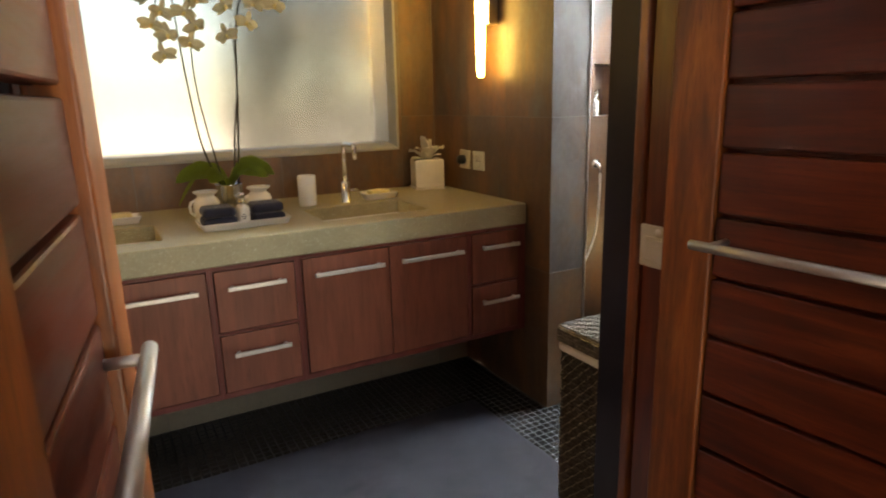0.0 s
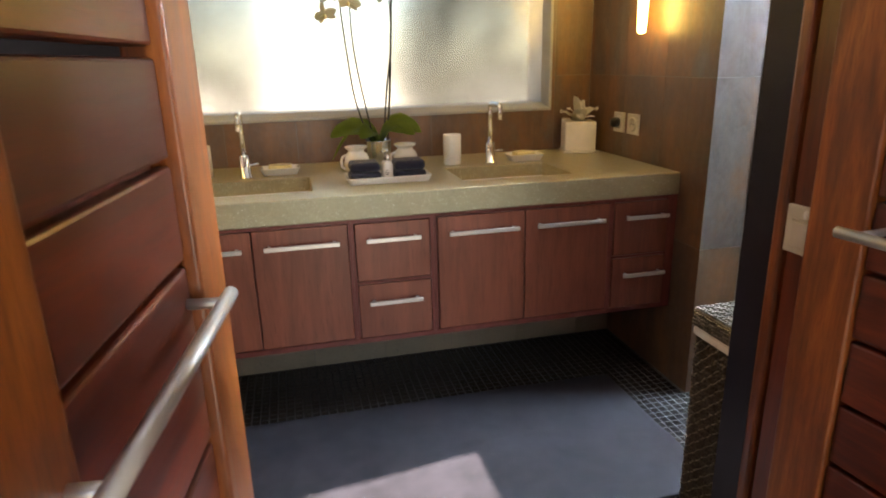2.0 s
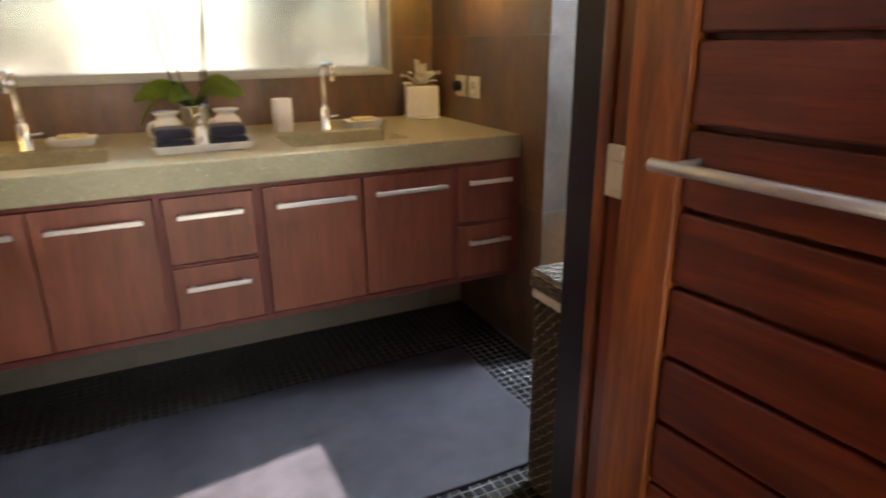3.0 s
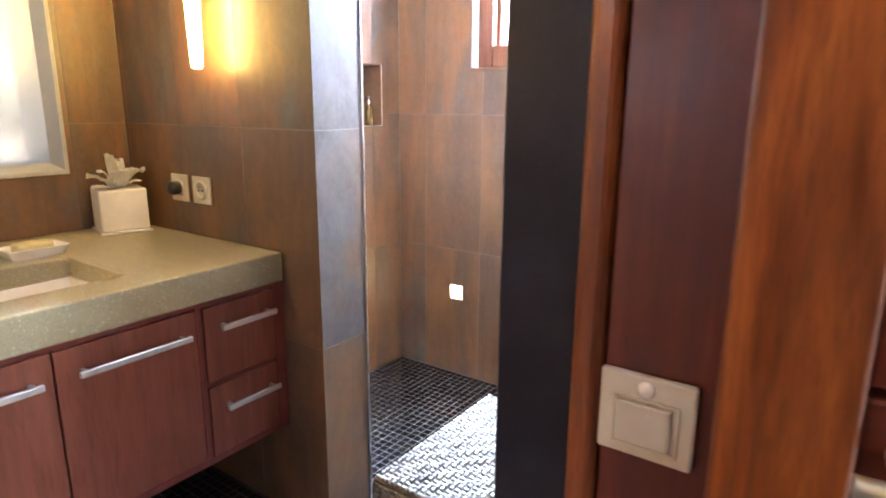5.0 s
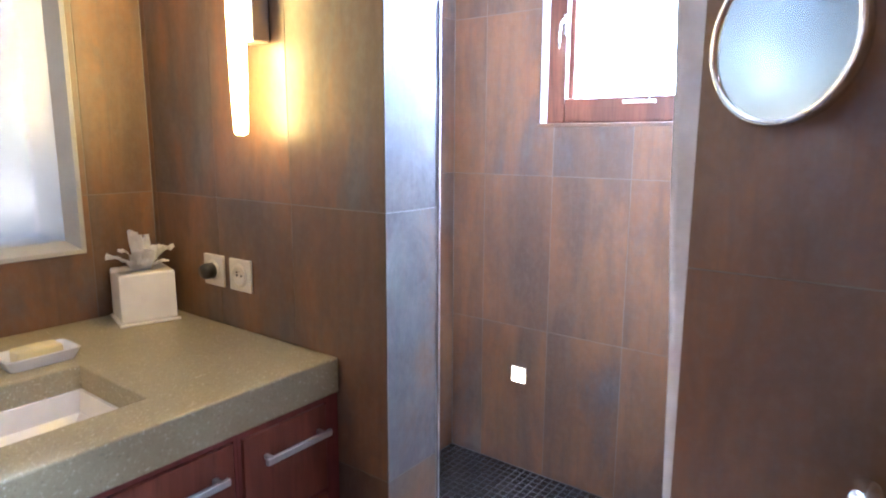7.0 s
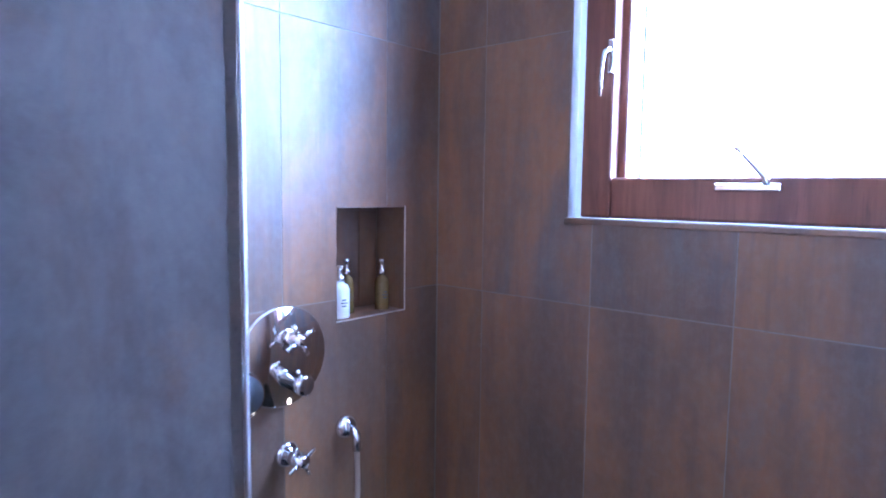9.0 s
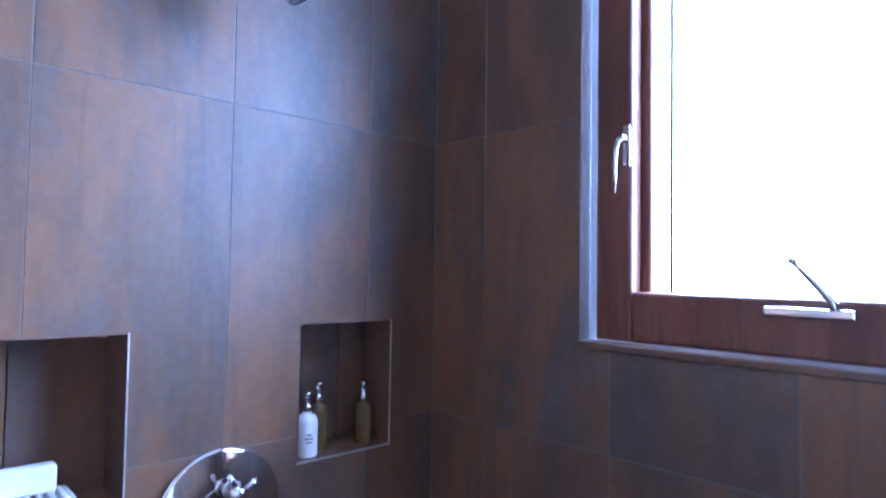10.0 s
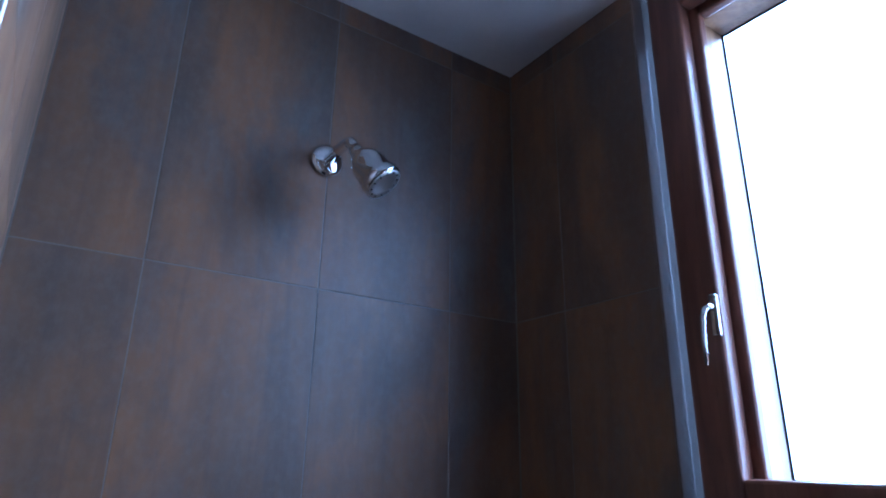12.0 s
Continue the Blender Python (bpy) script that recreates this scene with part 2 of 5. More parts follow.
LEAF = speckled("green_leaf", (0.190, 0.260, 0.045), (0.25, 0.33, 0.07), 0.38, 70.0, 12.0, 0.15)
STEM = speckled("brown_stem", (0.016, 0.014, 0.008), (0.03, 0.026, 0.013), 0.6)
PETAL = speckled("white_petal", (0.78, 0.76, 0.62), (0.82, 0.80, 0.68), 0.6, 50.0, 20.0, 0.05, 0.08)


def lets_light_through(m, color, share):
    """Adds a translucent share to a petal's or leaf's material."""
    N, L = m.node_tree.nodes, m.node_tree.links
    thin, both = N.new("ShaderNodeBsdfTranslucent"), N.new("ShaderNodeMixShader")
    thin.inputs[0].default_value, both.inputs[0].default_value = (*color, 1), share
    L.new(N["Principled BSDF"].outputs[0], both.inputs[1])
    L.new(thin.outputs[0], both.inputs[2])
    L.new(both.outputs[0], N["Material Output"].inputs[0])


lets_light_through(PETAL, (0.95, 0.93, 0.78), 0.65)
lets_light_through(LEAF, (0.30, 0.42, 0.05), 0.45)
RATTAN = wood_material("woven_dark_strip", (0.034, 0.025, 0.016), (0.090, 0.068, 0.045), (0.19, 0.15, 0.10), "x", 0.36, 3.0)
STRAND = wood_material("pale_strand", (0.16, 0.125, 0.08), (0.36, 0.30, 0.21), (0.52, 0.45, 0.33), "z", 0.42, 2.0)
# lid strips: paler than the sides, partly for daylight put into the colour
LITWEAVE = wood_material("lit_woven_strip", (0.060, 0.050, 0.040), (0.175, 0.158, 0.130), (0.31, 0.285, 0.25), "x", 0.34, 3.0)
LINING = cloth("cream_lining", (0.68, 0.66, 0.60), 0.9, 500.0, 0.4)
TUBE = emitter("warm_lamp_glass", (1.0, 0.66, 0.17), 5.2)
SPOT = emitter("warm_step_light", (1.0, 0.78, 0.42), 11.0)
AMBER = speckled("amber_glass", (0.16, 0.10, 0.03), (0.2, 0.13, 0.05), 0.12, 30.0, 5.0, 0.0)
INK = speckled("dark_print", (0.05, 0.05, 0.05), (0.06, 0.06, 0.06), 0.6)

# ---- building helpers ----
def box(bm, x0, x1, y0, y1, z0, z1, bevel=0.0, seg=1):
    vs = bmesh.ops.create_cube(bm, size=1.0, matrix=Matrix.Translation(((x0 + x1) / 2, (y0 + y1) / 2, (z0 + z1) / 2)) @ Matrix.Diagonal((x1 - x0, y1 - y0, z1 - z0, 1)))["verts"]
    if bevel:
        es = list({e for v in vs for e in v.link_edges})
        bmesh.ops.bevel(bm, geom=es, offset=bevel, segments=seg, affect="EDGES", profile=0.5)
    return bm


def boxed(*a, **k):
    return box(bmesh.new(), *a, **k)


def lathe(bm, profile, at=(0, 0, 0), n=32, m=None):
    """Turns (radius, height) pairs about the z axis; m turns the result."""
    m = Matrix.Translation(at) @ (m or Matrix())
    rings = []
    for r, z in profile:
        if r < 1e-6:
            rings.append([bm.verts.new(m @ Vector((0, 0, z)))])
        else:
            rings.append([bm.verts.new(m @ Vector((r * math.cos(2 * math.pi * i / n), r * math.sin(2 * math.pi * i / n), z))) for i in range(n)])
    for a, b in zip(rings, rings[1:]):
        for i in range(n):
            j = (i + 1) % n
            if len(a) == 1 and len(b) == 1:
                continue
            if len(a) == 1:
                bm.faces.new((a[0], b[j], b[i]))
            elif len(b) == 1:
                bm.faces.new((a[i], a[j], b[0]))
            else:
                bm.faces.new((a[i], a[j], b[j], b[i]))
    for f in bm.faces:
        f.smooth = True
    return bm


def rod(bm, pts, r, n=12, taper=None):
    """A round bar through the points, with closed ends."""
    pts = [Vector(p) for p in pts]
    up = Vector((0, 0, 1)) if abs((pts[1] - pts[0]).normalized().z) < 0.9 else Vector((1, 0, 0))
    rings = []
    for i, p in enumerate(pts):
        d = (pts[min(i + 1, len(pts) - 1)] - pts[max(i - 1, 0)]).normalized()
        a = d.cross(up).normalized()
        b = d.cross(a).normalized()
        up = a.cross(d)
        rr = r if taper is None else r * (1 + (taper - 1) * i / (len(pts) - 1))
        rings.append([bm.verts.new(p + rr * (math.cos(2 * math.pi * k / n) * a + math.sin(2 * math.pi * k / n) * b)) for k in range(n)])
    for a, b in zip(rings, rings[1:]):
        for k in range(n):
            f = bm.faces.new((a[k], a[(k + 1) % n], b[(k + 1) % n], b[k]))
            f.smooth = True
    bm.faces.new(rings[0])
    bm.faces.new(list(reversed(rings[-1])))
    return bm


def arc(c, r, a0, a1, n, u, v):
    u, v, c = Vector(u), Vector(v), Vector(c)
    return [c + r * (math.cos(radians(a0 + (a1 - a0) * i / n)) * u + math.sin(radians(a0 + (a1 - a0) * i / n)) * v) for i in range(n + 1)]


def mesh_of(bm, name, mat):
    bmesh.ops.recalc_face_normals(bm, faces=bm.faces)
    me = bpy.data.meshes.new(name)
    bm.to_mesh(me)
    bm.free()
    me.materials.append(mat)
    return me


def thing(name, at, label, category, group=""):
    ob = new(name)
    ob.empty_display_size = 0.05
    ob.location = at
    return tagged(ob, label, category, group)


def part(name, bm, mat, parent, label=""):
    """One mesh under a thing or a part; bm is in world places."""
    base, o = Vector((0, 0, 0)), parent
    while o is not None:
        base, o = base + o.location, o.parent
    bmesh.ops.translate(bm, verts=bm.verts, vec=-base)
    ob = new(name, mesh_of(bm, name, mat))
    ob.parent = parent
    return tagged(ob, label)


def solid(name, bm, mat, label, category, at=(0, 0, 0), group="", kind=""):
    bmesh.ops.translate(bm, verts=bm.verts, vec=-Vector(at))
    ob = new(name, mesh_of(bm, name, mat))
    ob.location = at
    return tagged(ob, label, category, group, kind)


def structure(name, bm, mat, label, category):
    return solid(name, bm, mat, label, category, kind="structure")


def wall_with_holes(bm, axis, d0, d1, u0, u1, z0, z1, holes=()):
    """A wall between d0 and d1 along its thickness; u runs along it, with oblong holes (u0, u1, z0, z1)."""
    us = sorted({u0, u1, *[h[0] for h in holes], *[h[1] for h in holes]})
    zs = sorted({z0, z1, *[h[2] for h in holes], *[h[3] for h in holes]})
    for a, b in zip(us, us[1:]):
        for c, d in zip(zs, zs[1:]):
            mu, mz = (a + b) / 2, (c + d) / 2
            if any(h[0] < mu < h[1] and h[2] < mz < h[3] for h in holes):
                continue
            if axis == "x":
                box(bm, d0, d1, a, b, c, d)
            else:
                box(bm, a, b, d0, d1, c, d)
    bmesh.ops.remove_doubles(bm, verts=bm.verts, dist=1e-5)
    seen = {}
    for f in list(bm.faces):
        key = tuple(round(x, 4) for x in f.calc_center_median())
        if key in seen:
            bm.faces.remove(f) if f.is_valid else None
            bm.faces.remove(seen[key]) if seen[key].is_valid else None
        else:
            seen[key] = f
    return bm

# ---- plan ----
X_WEST, X_STUB, X_STUB2, X_WIN = -0.71, 1.42, 1.60, 2.54
Y_IN, Y_STUB, Y_SHOWER, Y_VAN = 0.977, 1.84, 2.48, 2.735
Y_STUB_B, Z_CEIL = 1.255, 2.40
DOOR_X0, DOOR_X1, DOOR_Z = -0.085, 0.86, 2.10
NICHES = [(1.70, 1.914, 1.125, 1.380), (2.207, 2.420, 1.125, 1.380)]
WIN = (1.36, 2.105, 1.360, Z_CEIL)

floor = structure("floor", boxed(X_WEST - 0.1, X_WIN + 0.2, 0.765, 2.9, -0.15, -0.0016), MGROUT, "grey grouted bathroom floor under black mosaic", "floor")
ceiling = structure("ceiling", boxed(X_WEST - 0.2, X_WIN + 0.215, 0.70, 2.95, Z_CEIL, Z_CEIL + 0.15), PLASTER, "smooth white painted ceiling", "ceiling")
PANE = (-0.430, 1.222, 1.005, 1.950)
wall_north = structure("wall_north", wall_with_holes(bmesh.new(), "y", Y_VAN + 0.0022, 2.95, X_WEST - 0.2, X_STUB + 0.0022, -0.1, Z_CEIL, [PANE]), GROUT, "wall behind the washstand in rust-brown tiles", "wall")
wall_west = structure("wall_west", boxed(X_WEST - 0.2, X_WEST - 0.0022, 0.977, Y_VAN + 0.0022, -0.1, Z_CEIL), GROUT, "side wall in rust-brown tiles", "wall")
wall_stub = structure("wall_partition", boxed(X_STUB + 0.0022, X_STUB2 - 0.0022, Y_STUB + 0.0022, 2.95, -0.1, Z_CEIL), GROUT, "short tiled partition between washstand and shower", "wall")
wall_stub_b = structure("wall_partition_2", boxed(X_STUB + 0.0022, X_STUB2 - 0.0022, Y_IN, Y_STUB_B - 0.0022, -0.1, Z_CEIL), GROUT, "short tiled partition beside the laundry basket", "wall")
bm = wall_with_holes(bmesh.new(), "y", Y_SHOWER + 0.0022, Y_SHOWER + 0.11, X_STUB2 - 0.0022, X_WIN + 0.25, -0.1, Z_CEIL, NICHES)
box(bm, X_STUB2 - 0.0022, X_WIN + 0.25, Y_SHOWER + 0.11, 2.95, -0.1, Z_CEIL)
wall_shower = structure("wall_shower", bm, GROUT, "shower wall in rust and steel grey tiles with two niches", "wall")
for n0, n1, m0, m1 in NICHES:
    for b in (boxed(n0, n0 + 0.002, Y_SHOWER + 0.001, Y_SHOWER + 0.099, m0, m1), boxed(n1 - 0.002, n1, Y_SHOWER + 0.001, Y_SHOWER + 0.099, m0, m1), boxed(n0 + 0.002, n1 - 0.002, Y_SHOWER + 0.001, Y_SHOWER + 0.099, m0 - 0.0015, m0 + 0.0005), boxed(n0 + 0.002, n1 - 0.002, Y_SHOWER + 0.001, Y_SHOWER + 0.099, m1 - 0.002, m1)):
        part("niche_lining", b, TILE, wall_shower)
    for b in (boxed(n1 - 0.0012, n1 + 0.0012, Y_SHOWER - 0.0012, Y_SHOWER + 0.002, m0, m1), boxed(n0, n1, Y_SHOWER - 0.0012, Y_SHOWER + 0.002, m0 - 0.0012, m0 + 0.0012)):
        part("niche_edge", b, TRIM, wall_shower)
wall_east = structure("wall_east", wall_with_holes(bmesh.new(), "x", X_WIN + 0.0022, X_WIN + 0.215, 0.70, Y_SHOWER + 0.0022, -0.1, Z_CEIL, [WIN]), GROUT, "shower wall in rust-brown tiles with a window", "wall")
bm = wall_with_holes(bmesh.new(), "y", 0.780, Y_IN - 0.0022, -3.2, X_WIN + 0.0022, -0.1, 2.75, [(DOOR_X0 - 0.012, DOOR_X1 + 0.012, -0.2, DOOR_Z + 0.012)])
wall_south = structure("wall_south", bm, DARKWALL, "dark entrance wall with a double-door opening", "wall")
ground = structure("ground", boxed(-120, 120, -120, 120, -0.4, -0.16), TERRACE, "pale dry ground outside the house", "ground")
terrace = structure("terrace", boxed(-4.0, 3.5, -5.0, 0.764, -0.16, -0.02, bevel=0.01), TERRACE, "pale stone terrace in front of the doors", "terrace")
# added unseen roof: its gap cuts the floor's sun patch, the rest blocks sky
bm = bmesh.new()
for outline in ([(-3.2, 0.779), (-3.2, -0.02), (-0.03, -0.02), (-0.03, 0.450), (0.55, 0.53), (0.55, -0.02), (3.2, -0.02), (3.2, 0.779)], [(-3.2, -0.03), (3.2, -0.03), (3.2, -1.9), (-3.2, -1.9)]):
    k = len(outline)
    low = [bm.verts.new((x, y, 2.60)) for x, y in outline]
    high = [bm.verts.new((x, y, 2.72)) for x, y in outline]
    bm.faces.new(low), bm.faces.new(high)
    for i in range(k):
        bm.faces.new((low[i], low[(i + 1) % k], high[(i + 1) % k], high[i]))
sun_blocker = structure("roof_eave", bm, WALLPAINT, "added unseen roof, cut to shape the sun patch on the floor", "roof")
# side walls added outside to hold back sky light and darken the left gap
structure("wall_porch_2", boxed(-0.66, -0.50, -2.6, 0.779, -0.1, 2.60), JAMB, "added dark wooden wall that darkens the gap left of the doors", "wall")
structure("wall_porch", boxed(1.6, 1.75, -2.6, 0.779, -0.1, 2.60), WALLPAINT, "added unseen plastered wall that keeps sky light off the doors", "wall")

# door lining: black steel band, then red wood
for x0, x1, tag in ((DOOR_X1 - 0.0, DOOR_X1 + 0.012, "door_frame"), (DOOR_X0 - 0.012, DOOR_X0, "door_frame")):
    s = -1 if x0 > 0.4 else 1
    f = structure(tag, boxed(x0, x1, 0.890, Y_IN + 0.001, 0.0, DOOR_Z + 0.012, bevel=0.002), BLACK, "black painted band at the doorway's edge", "door frame")
    face = DOOR_X1 if s < 0 else DOOR_X0
    a, b = sorted((face + s * 0.012, face - s * 0.012))
    part("jamb", boxed(a, b, 0.690 if s < 0 else 0.766, 0.858, 0.0, DOOR_Z, bevel=0.003), JAMB, f, "red-brown varnished wood jamb")
    a, b = sorted((face + s * 0.020, face - s * 0.012))
    part("door_stop", boxed(a, b, 0.859, 0.889, 0.0, DOOR_Z, bevel=0.009, seg=3), STILE, f, "rounded orange wood bead")
head = structure("door_frame", boxed(DOOR_X0, DOOR_X1, 0.766, Y_IN + 0.010, DOOR_Z, DOOR_Z + 0.011, bevel=0.002), JAMB, "red wood head of the doorway", "door frame")
sill = structure("threshold", boxed(DOOR_X0, DOOR_X1, 0.765, 0.98, -0.05, 0.004, bevel=0.002), JAMB, "wooden threshold between terrace and bathroom", "threshold")


def door_leaf(name, hinge, s, turn, slots, label, L=0.499, stile=0.112, recess=0.012, reach=0.024, near=0.408, far=0.016):
    """One leaf, hinged at its far end. s: the way its face looks along x; reach: the handle's distance from the stiles."""
    T, z0, z1 = 0.042, 0.012, 2.075
    door = tagged(new(name), label, "door", kind="structure")
    door.location = hinge
    hx, hy = hinge[0], hinge[1]

    def bx(f0, f1, y0, y1, za, zb, bev=0.003, seg=2):
        a, b = sorted((hx - s * f0, hx - s * f1))
        return boxed(a, b, hy - y1, hy - y0, za, zb, bevel=bev, seg=seg)
    u0, u1 = stile - 0.001, L - stile + 0.001
    part("stile", bx(0, T, far, stile - 0.002, z0, z1, 0.004, 3), STILE, door, "orange-brown wood stile")
    part("stile", bx(0, T, L - stile + 0.002, L - 0.009, z0, z1, 0.004, 3), STILE, door, "orange-brown wood stile")
    part("edge_lipping", bx(0, T, L - 0.0085, L, z0, z1, 0.004, 3), STILE_END, door, "rough orange wood edge strip")
    part("rail", bx(0.002, T - 0.002, u0 - 0.001, u1 + 0.001, z0, 0.115), JAMB, door)
    part("rail", bx(0.002, T - 0.002, u0 - 0.001, u1 + 0.001, 1.985, z1), JAMB, door)
    pitch, n = 0.0998, 20
    zbot = 1.1425 - pitch * 10
    for i in range(n):
        a = zbot + i * pitch
        if a > 1.97:
            break
        b = min(a + pitch - 0.007, 1.984)
        if i + 1 in slots:
            b -= 0.003
        part("plank", bx(recess, recess + 0.016, u0, u1, max(a, 0.116), b, 0.0035), PLANK_Y, door)
    za = 0.116
    for k in sorted(slots):
        zk = zbot + k * pitch - 0.0050
        part("backing", bx(recess + 0.018, T - 0.003, u0, u1, za, zk - 0.004, 0.001, 1), JAMB, door)
        za = zk + 0.005
    part("backing", bx(recess + 0.018, T - 0.003, u0, u1, za, 1.984, 0.001, 1), JAMB, door)
    bar = rod(bmesh.new(), [(hx + s * reach, hy - 0.098, 1.0), (hx + s * reach, hy - 0.2, 1.0), (hx + s * reach, hy - near, 1.0)], 0.0076, 20)
    h = part("door_handle", bar, SATIN, door, "long brushed steel bar handle")
    for yy in (0.124, near - 0.026):
        part("standoff", rod(bmesh.new(), [(hx - s * recess, hy - yy, 1.0), (hx + s * 0.01, hy - yy, 1.0), (hx + s * reach, hy - yy, 1.0)], 0.0055, 14), SATIN, h)
    door.rotation_euler = (0, 0, radians(turn))
    return door


door_leaf("door_1", (0.771, 0.7645, 0), -1, 5.5, [], "open varnished plank door with a steel bar handle", near=0.424, recess=0.009, reach=0.044, stile=0.105, L=0.505)
door_leaf("door_2", (-0.0265, 0.7645, 0), 1, -7.0, [11], "open varnished plank door with a slot between planks", near=0.432)

# ---- window ----
wy0, wy1, wz0, wz1 = WIN
win = tagged(new("window_1"), "wooden casement window standing over the shower", "window", kind="structure")
win.location = (2.60, (wy0 + wy1) / 2, wz0)


def ring(x0, x1, y0, y1, z0, z1, w, bev=0.004, foot=None, head=None):
    """Four bars round an oblong: stiles of width w, foot and head of their own heights."""
    foot, head = foot or w, head or w
    return [boxed(x0, x1, y0, y0 + w, z0, z1, bevel=bev, seg=2), boxed(x0, x1, y1 - w, y1, z0, z1, bevel=bev, seg=2),
            boxed(x0, x1, y0 + w, y1 - w, z0, z0 + foot, bevel=bev, seg=2), boxed(x0, x1, y0 + w, y1 - w, z1 - head, z1, bevel=bev, seg=2)]


FY0, FY1, FZ0, FZ1 = wy0 + 0.014, wy1 - 0.015, wz0 + 0.004, Z_CEIL - 0.004
for b in ring(2.575, 2.612, FY0, FY1, FZ0, FZ1, 0.070, 0.006, 0.087, 0.074):
    part("window_frame", b, WINWOOD, win)
for b in ring(2.6125, 2.638, FY0 + 0.040, FY1 - 0.040, FZ0 + 0.040, FZ1 - 0.040, 0.046, 0.006, 0.043, 0.052):
    part("glazing_bead", b, WINWOOD, win)
for b in ring(2.6385, 2.716, FY0 + 0.030, FY1 - 0.030, FZ0 + 0.030, FZ1 - 0.030, 0.043, 0.003, 0.053, 0.057):
    part("sash", b, SASHWOOD, win, "tan varnished sash")
for b in ring(2.7165, 2.7195, FY0 + 0.050, FY1 - 0.050, FZ0 + 0.050, FZ1 - 0.050, 0.0255, 0.0005, 0.036, 0.039):
    part("gasket", b, BLACKPL, win, "thin black rubber gasket")
pane = part("pane", boxed(2.684, 2.689, FY0 + 0.060, FY1 - 0.060, FZ0 + 0.076, FZ1 - 0.078), GLASS, win)
pane.visible_shadow = False
hb = boxed(2.566, 2.5755, 2.019, 2.033, 1.668, 1.738, bevel=0.003, seg=2)
h = part("window_handle", hb, CHROME, win, "small chrome lever handle")
part("lever", rod(bmesh.new(), [(2.570, 2.026, 1.714), (2.557, 2.027, 1.716), (2.548, 2.030, 1.709), (2.544, 2.032, 1.695), (2.545, 2.035, 1.655), (2.549, 2.037, 1.620)], 0.0058, 12, 0.6), CHROME, h)
st = part("stay_plate", boxed(2.562, 2.576, 1.689, 1.804, 1.424, 1.438, bevel=0.003, seg=2), CHROME, win, "chrome stay plate on the foot of the frame")
part("stay_arm", rod(bmesh.new(), [(2.566, 1.712, 1.436), (2.569, 1.717, 1.448), (2.578, 1.735, 1.466), (2.589, 1.757, 1.487), (2.596, 1.771, 1.500)], 0.0072, 12, 0.55), CHROME, st)
part("peg", lathe(bmesh.new(), [(0.0, -0.006), (0.0055, -0.004), (0.007, 0.0), (0.0055, 0.005), (0.0, 0.006)], (2.598, 1.775, 1.504), 14), CHROME, st)
for ya, yb in ((wy1 - 0.006, wy1 - 0.0005), (wy0 + 0.0005, wy0 + 0.006)):
    part("window_reveal", boxed(X_WIN - 0.001, 2.5745, ya, yb, wz0 + 0.004, Z_CEIL - 0.001, bevel=0.0025, seg=3), TILE, wall_east)
# sloped window bottom, plastered in tile colour
structure("window_sill", boxed(X_WIN - 0.002, 2.582, wy0 - 0.004, wy1 + 0.004, wz0 - 0.010, wz0 + 0.003, bevel=0.002), TILE, "narrow tiled sill under the window", "window sill")
structure("trim", boxed(X_STUB2 - 0.00225, X_STUB2 + 0.0015, Y_STUB - 0.0015, Y_STUB + 0.0022, 0.0, Z_CEIL, bevel=0.001), TRIM, "pale satin metal strip on the partition's edge", "edge trim")

# ---- lamps ----
def sconce(name, x, y, s, label):
    """A warm glass tube standing before a grey metal bracket on a wall; s: the way it looks along x."""
    l = thing(name, (x, y, 1.30), label, "wall lamp")
    part("tube", lathe(bmesh.new(), [(0.0, 0.0), (0.010, 0.001), (0.0145, 0.006), (0.0165, 0.03), (0.0195, 0.15), (0.021, 0.30), (0.021, 0.60), (0.018, 0.612), (0.0, 0.614)], (x + s * 0.062, y, 1.306), 28), TUBE, l, "glowing warm white glass tube")
    a, b = sorted((x, x + s * 0.046))
    part("bracket", boxed(a, b, y - 0.036, y + 0.036, 1.508, 1.690, bevel=0.006, seg=3), STEEL, l, "grey metal bracket")
    return l


sconce("wall_lamp", X_STUB, 2.215, -1, "lit tubular glass wall lamp on the tiled partition")
# second lamp is added out of view, for yellow light on the counter
sconce("wall_lamp", X_WEST, 2.215, 1, "added unseen wall lamp that warms the washstand top")
fl = thing("step_light", (X_WIN, 2.157, 0.36), "small square lit recessed light low in the shower", "wall lamp")
part("frame", boxed(X_WIN - 0.003, X_WIN + 0.008, 2.124, 2.190, 0.359, 0.425, bevel=0.001), STEEL, fl)
part("lens", boxed(X_WIN - 0.0045, X_WIN - 0.0032, 2.131, 2.183, 0.366, 0.418), SPOT, fl, "glowing frosted lens")

# ---- washstand ----
YF = 1.990
plinth = structure("plinth", boxed(X_WEST, X_STUB, 2.458, Y_VAN, 0.0, 0.44), GROUT, "low tiled plinth wall under the washstand", "plinth")
bm = bmesh.new()
BASINS = [(-0.352, 0.108), (0.636, 1.046)]
by0, by1 = 2.104, 2.385
xs = [X_WEST + 0.002, BASINS[0][0], BASINS[0][1], BASINS[1][0], BASINS[1][1], X_STUB - 0.002]
ys = [YF - 0.006, by0, by1, Y_VAN - 0.001]
for i in range(5):
    for j in range(3):
        if j == 1 and i in (1, 3):
            continue
        box(bm, xs[i], xs[i + 1], ys[j], ys[j + 1], 0.739, 0.820)
bmesh.ops.remove_doubles(bm, verts=bm.verts, dist=1e-5)
cent = {}
for f in list(bm.faces):
    cent.setdefault(tuple(round(c, 4) for c in f.calc_center_median()), []).append(f)
for fs in cent.values():
    if len(fs) > 1:
        bmesh.ops.delete(bm, geom=fs, context="FACES_ONLY")
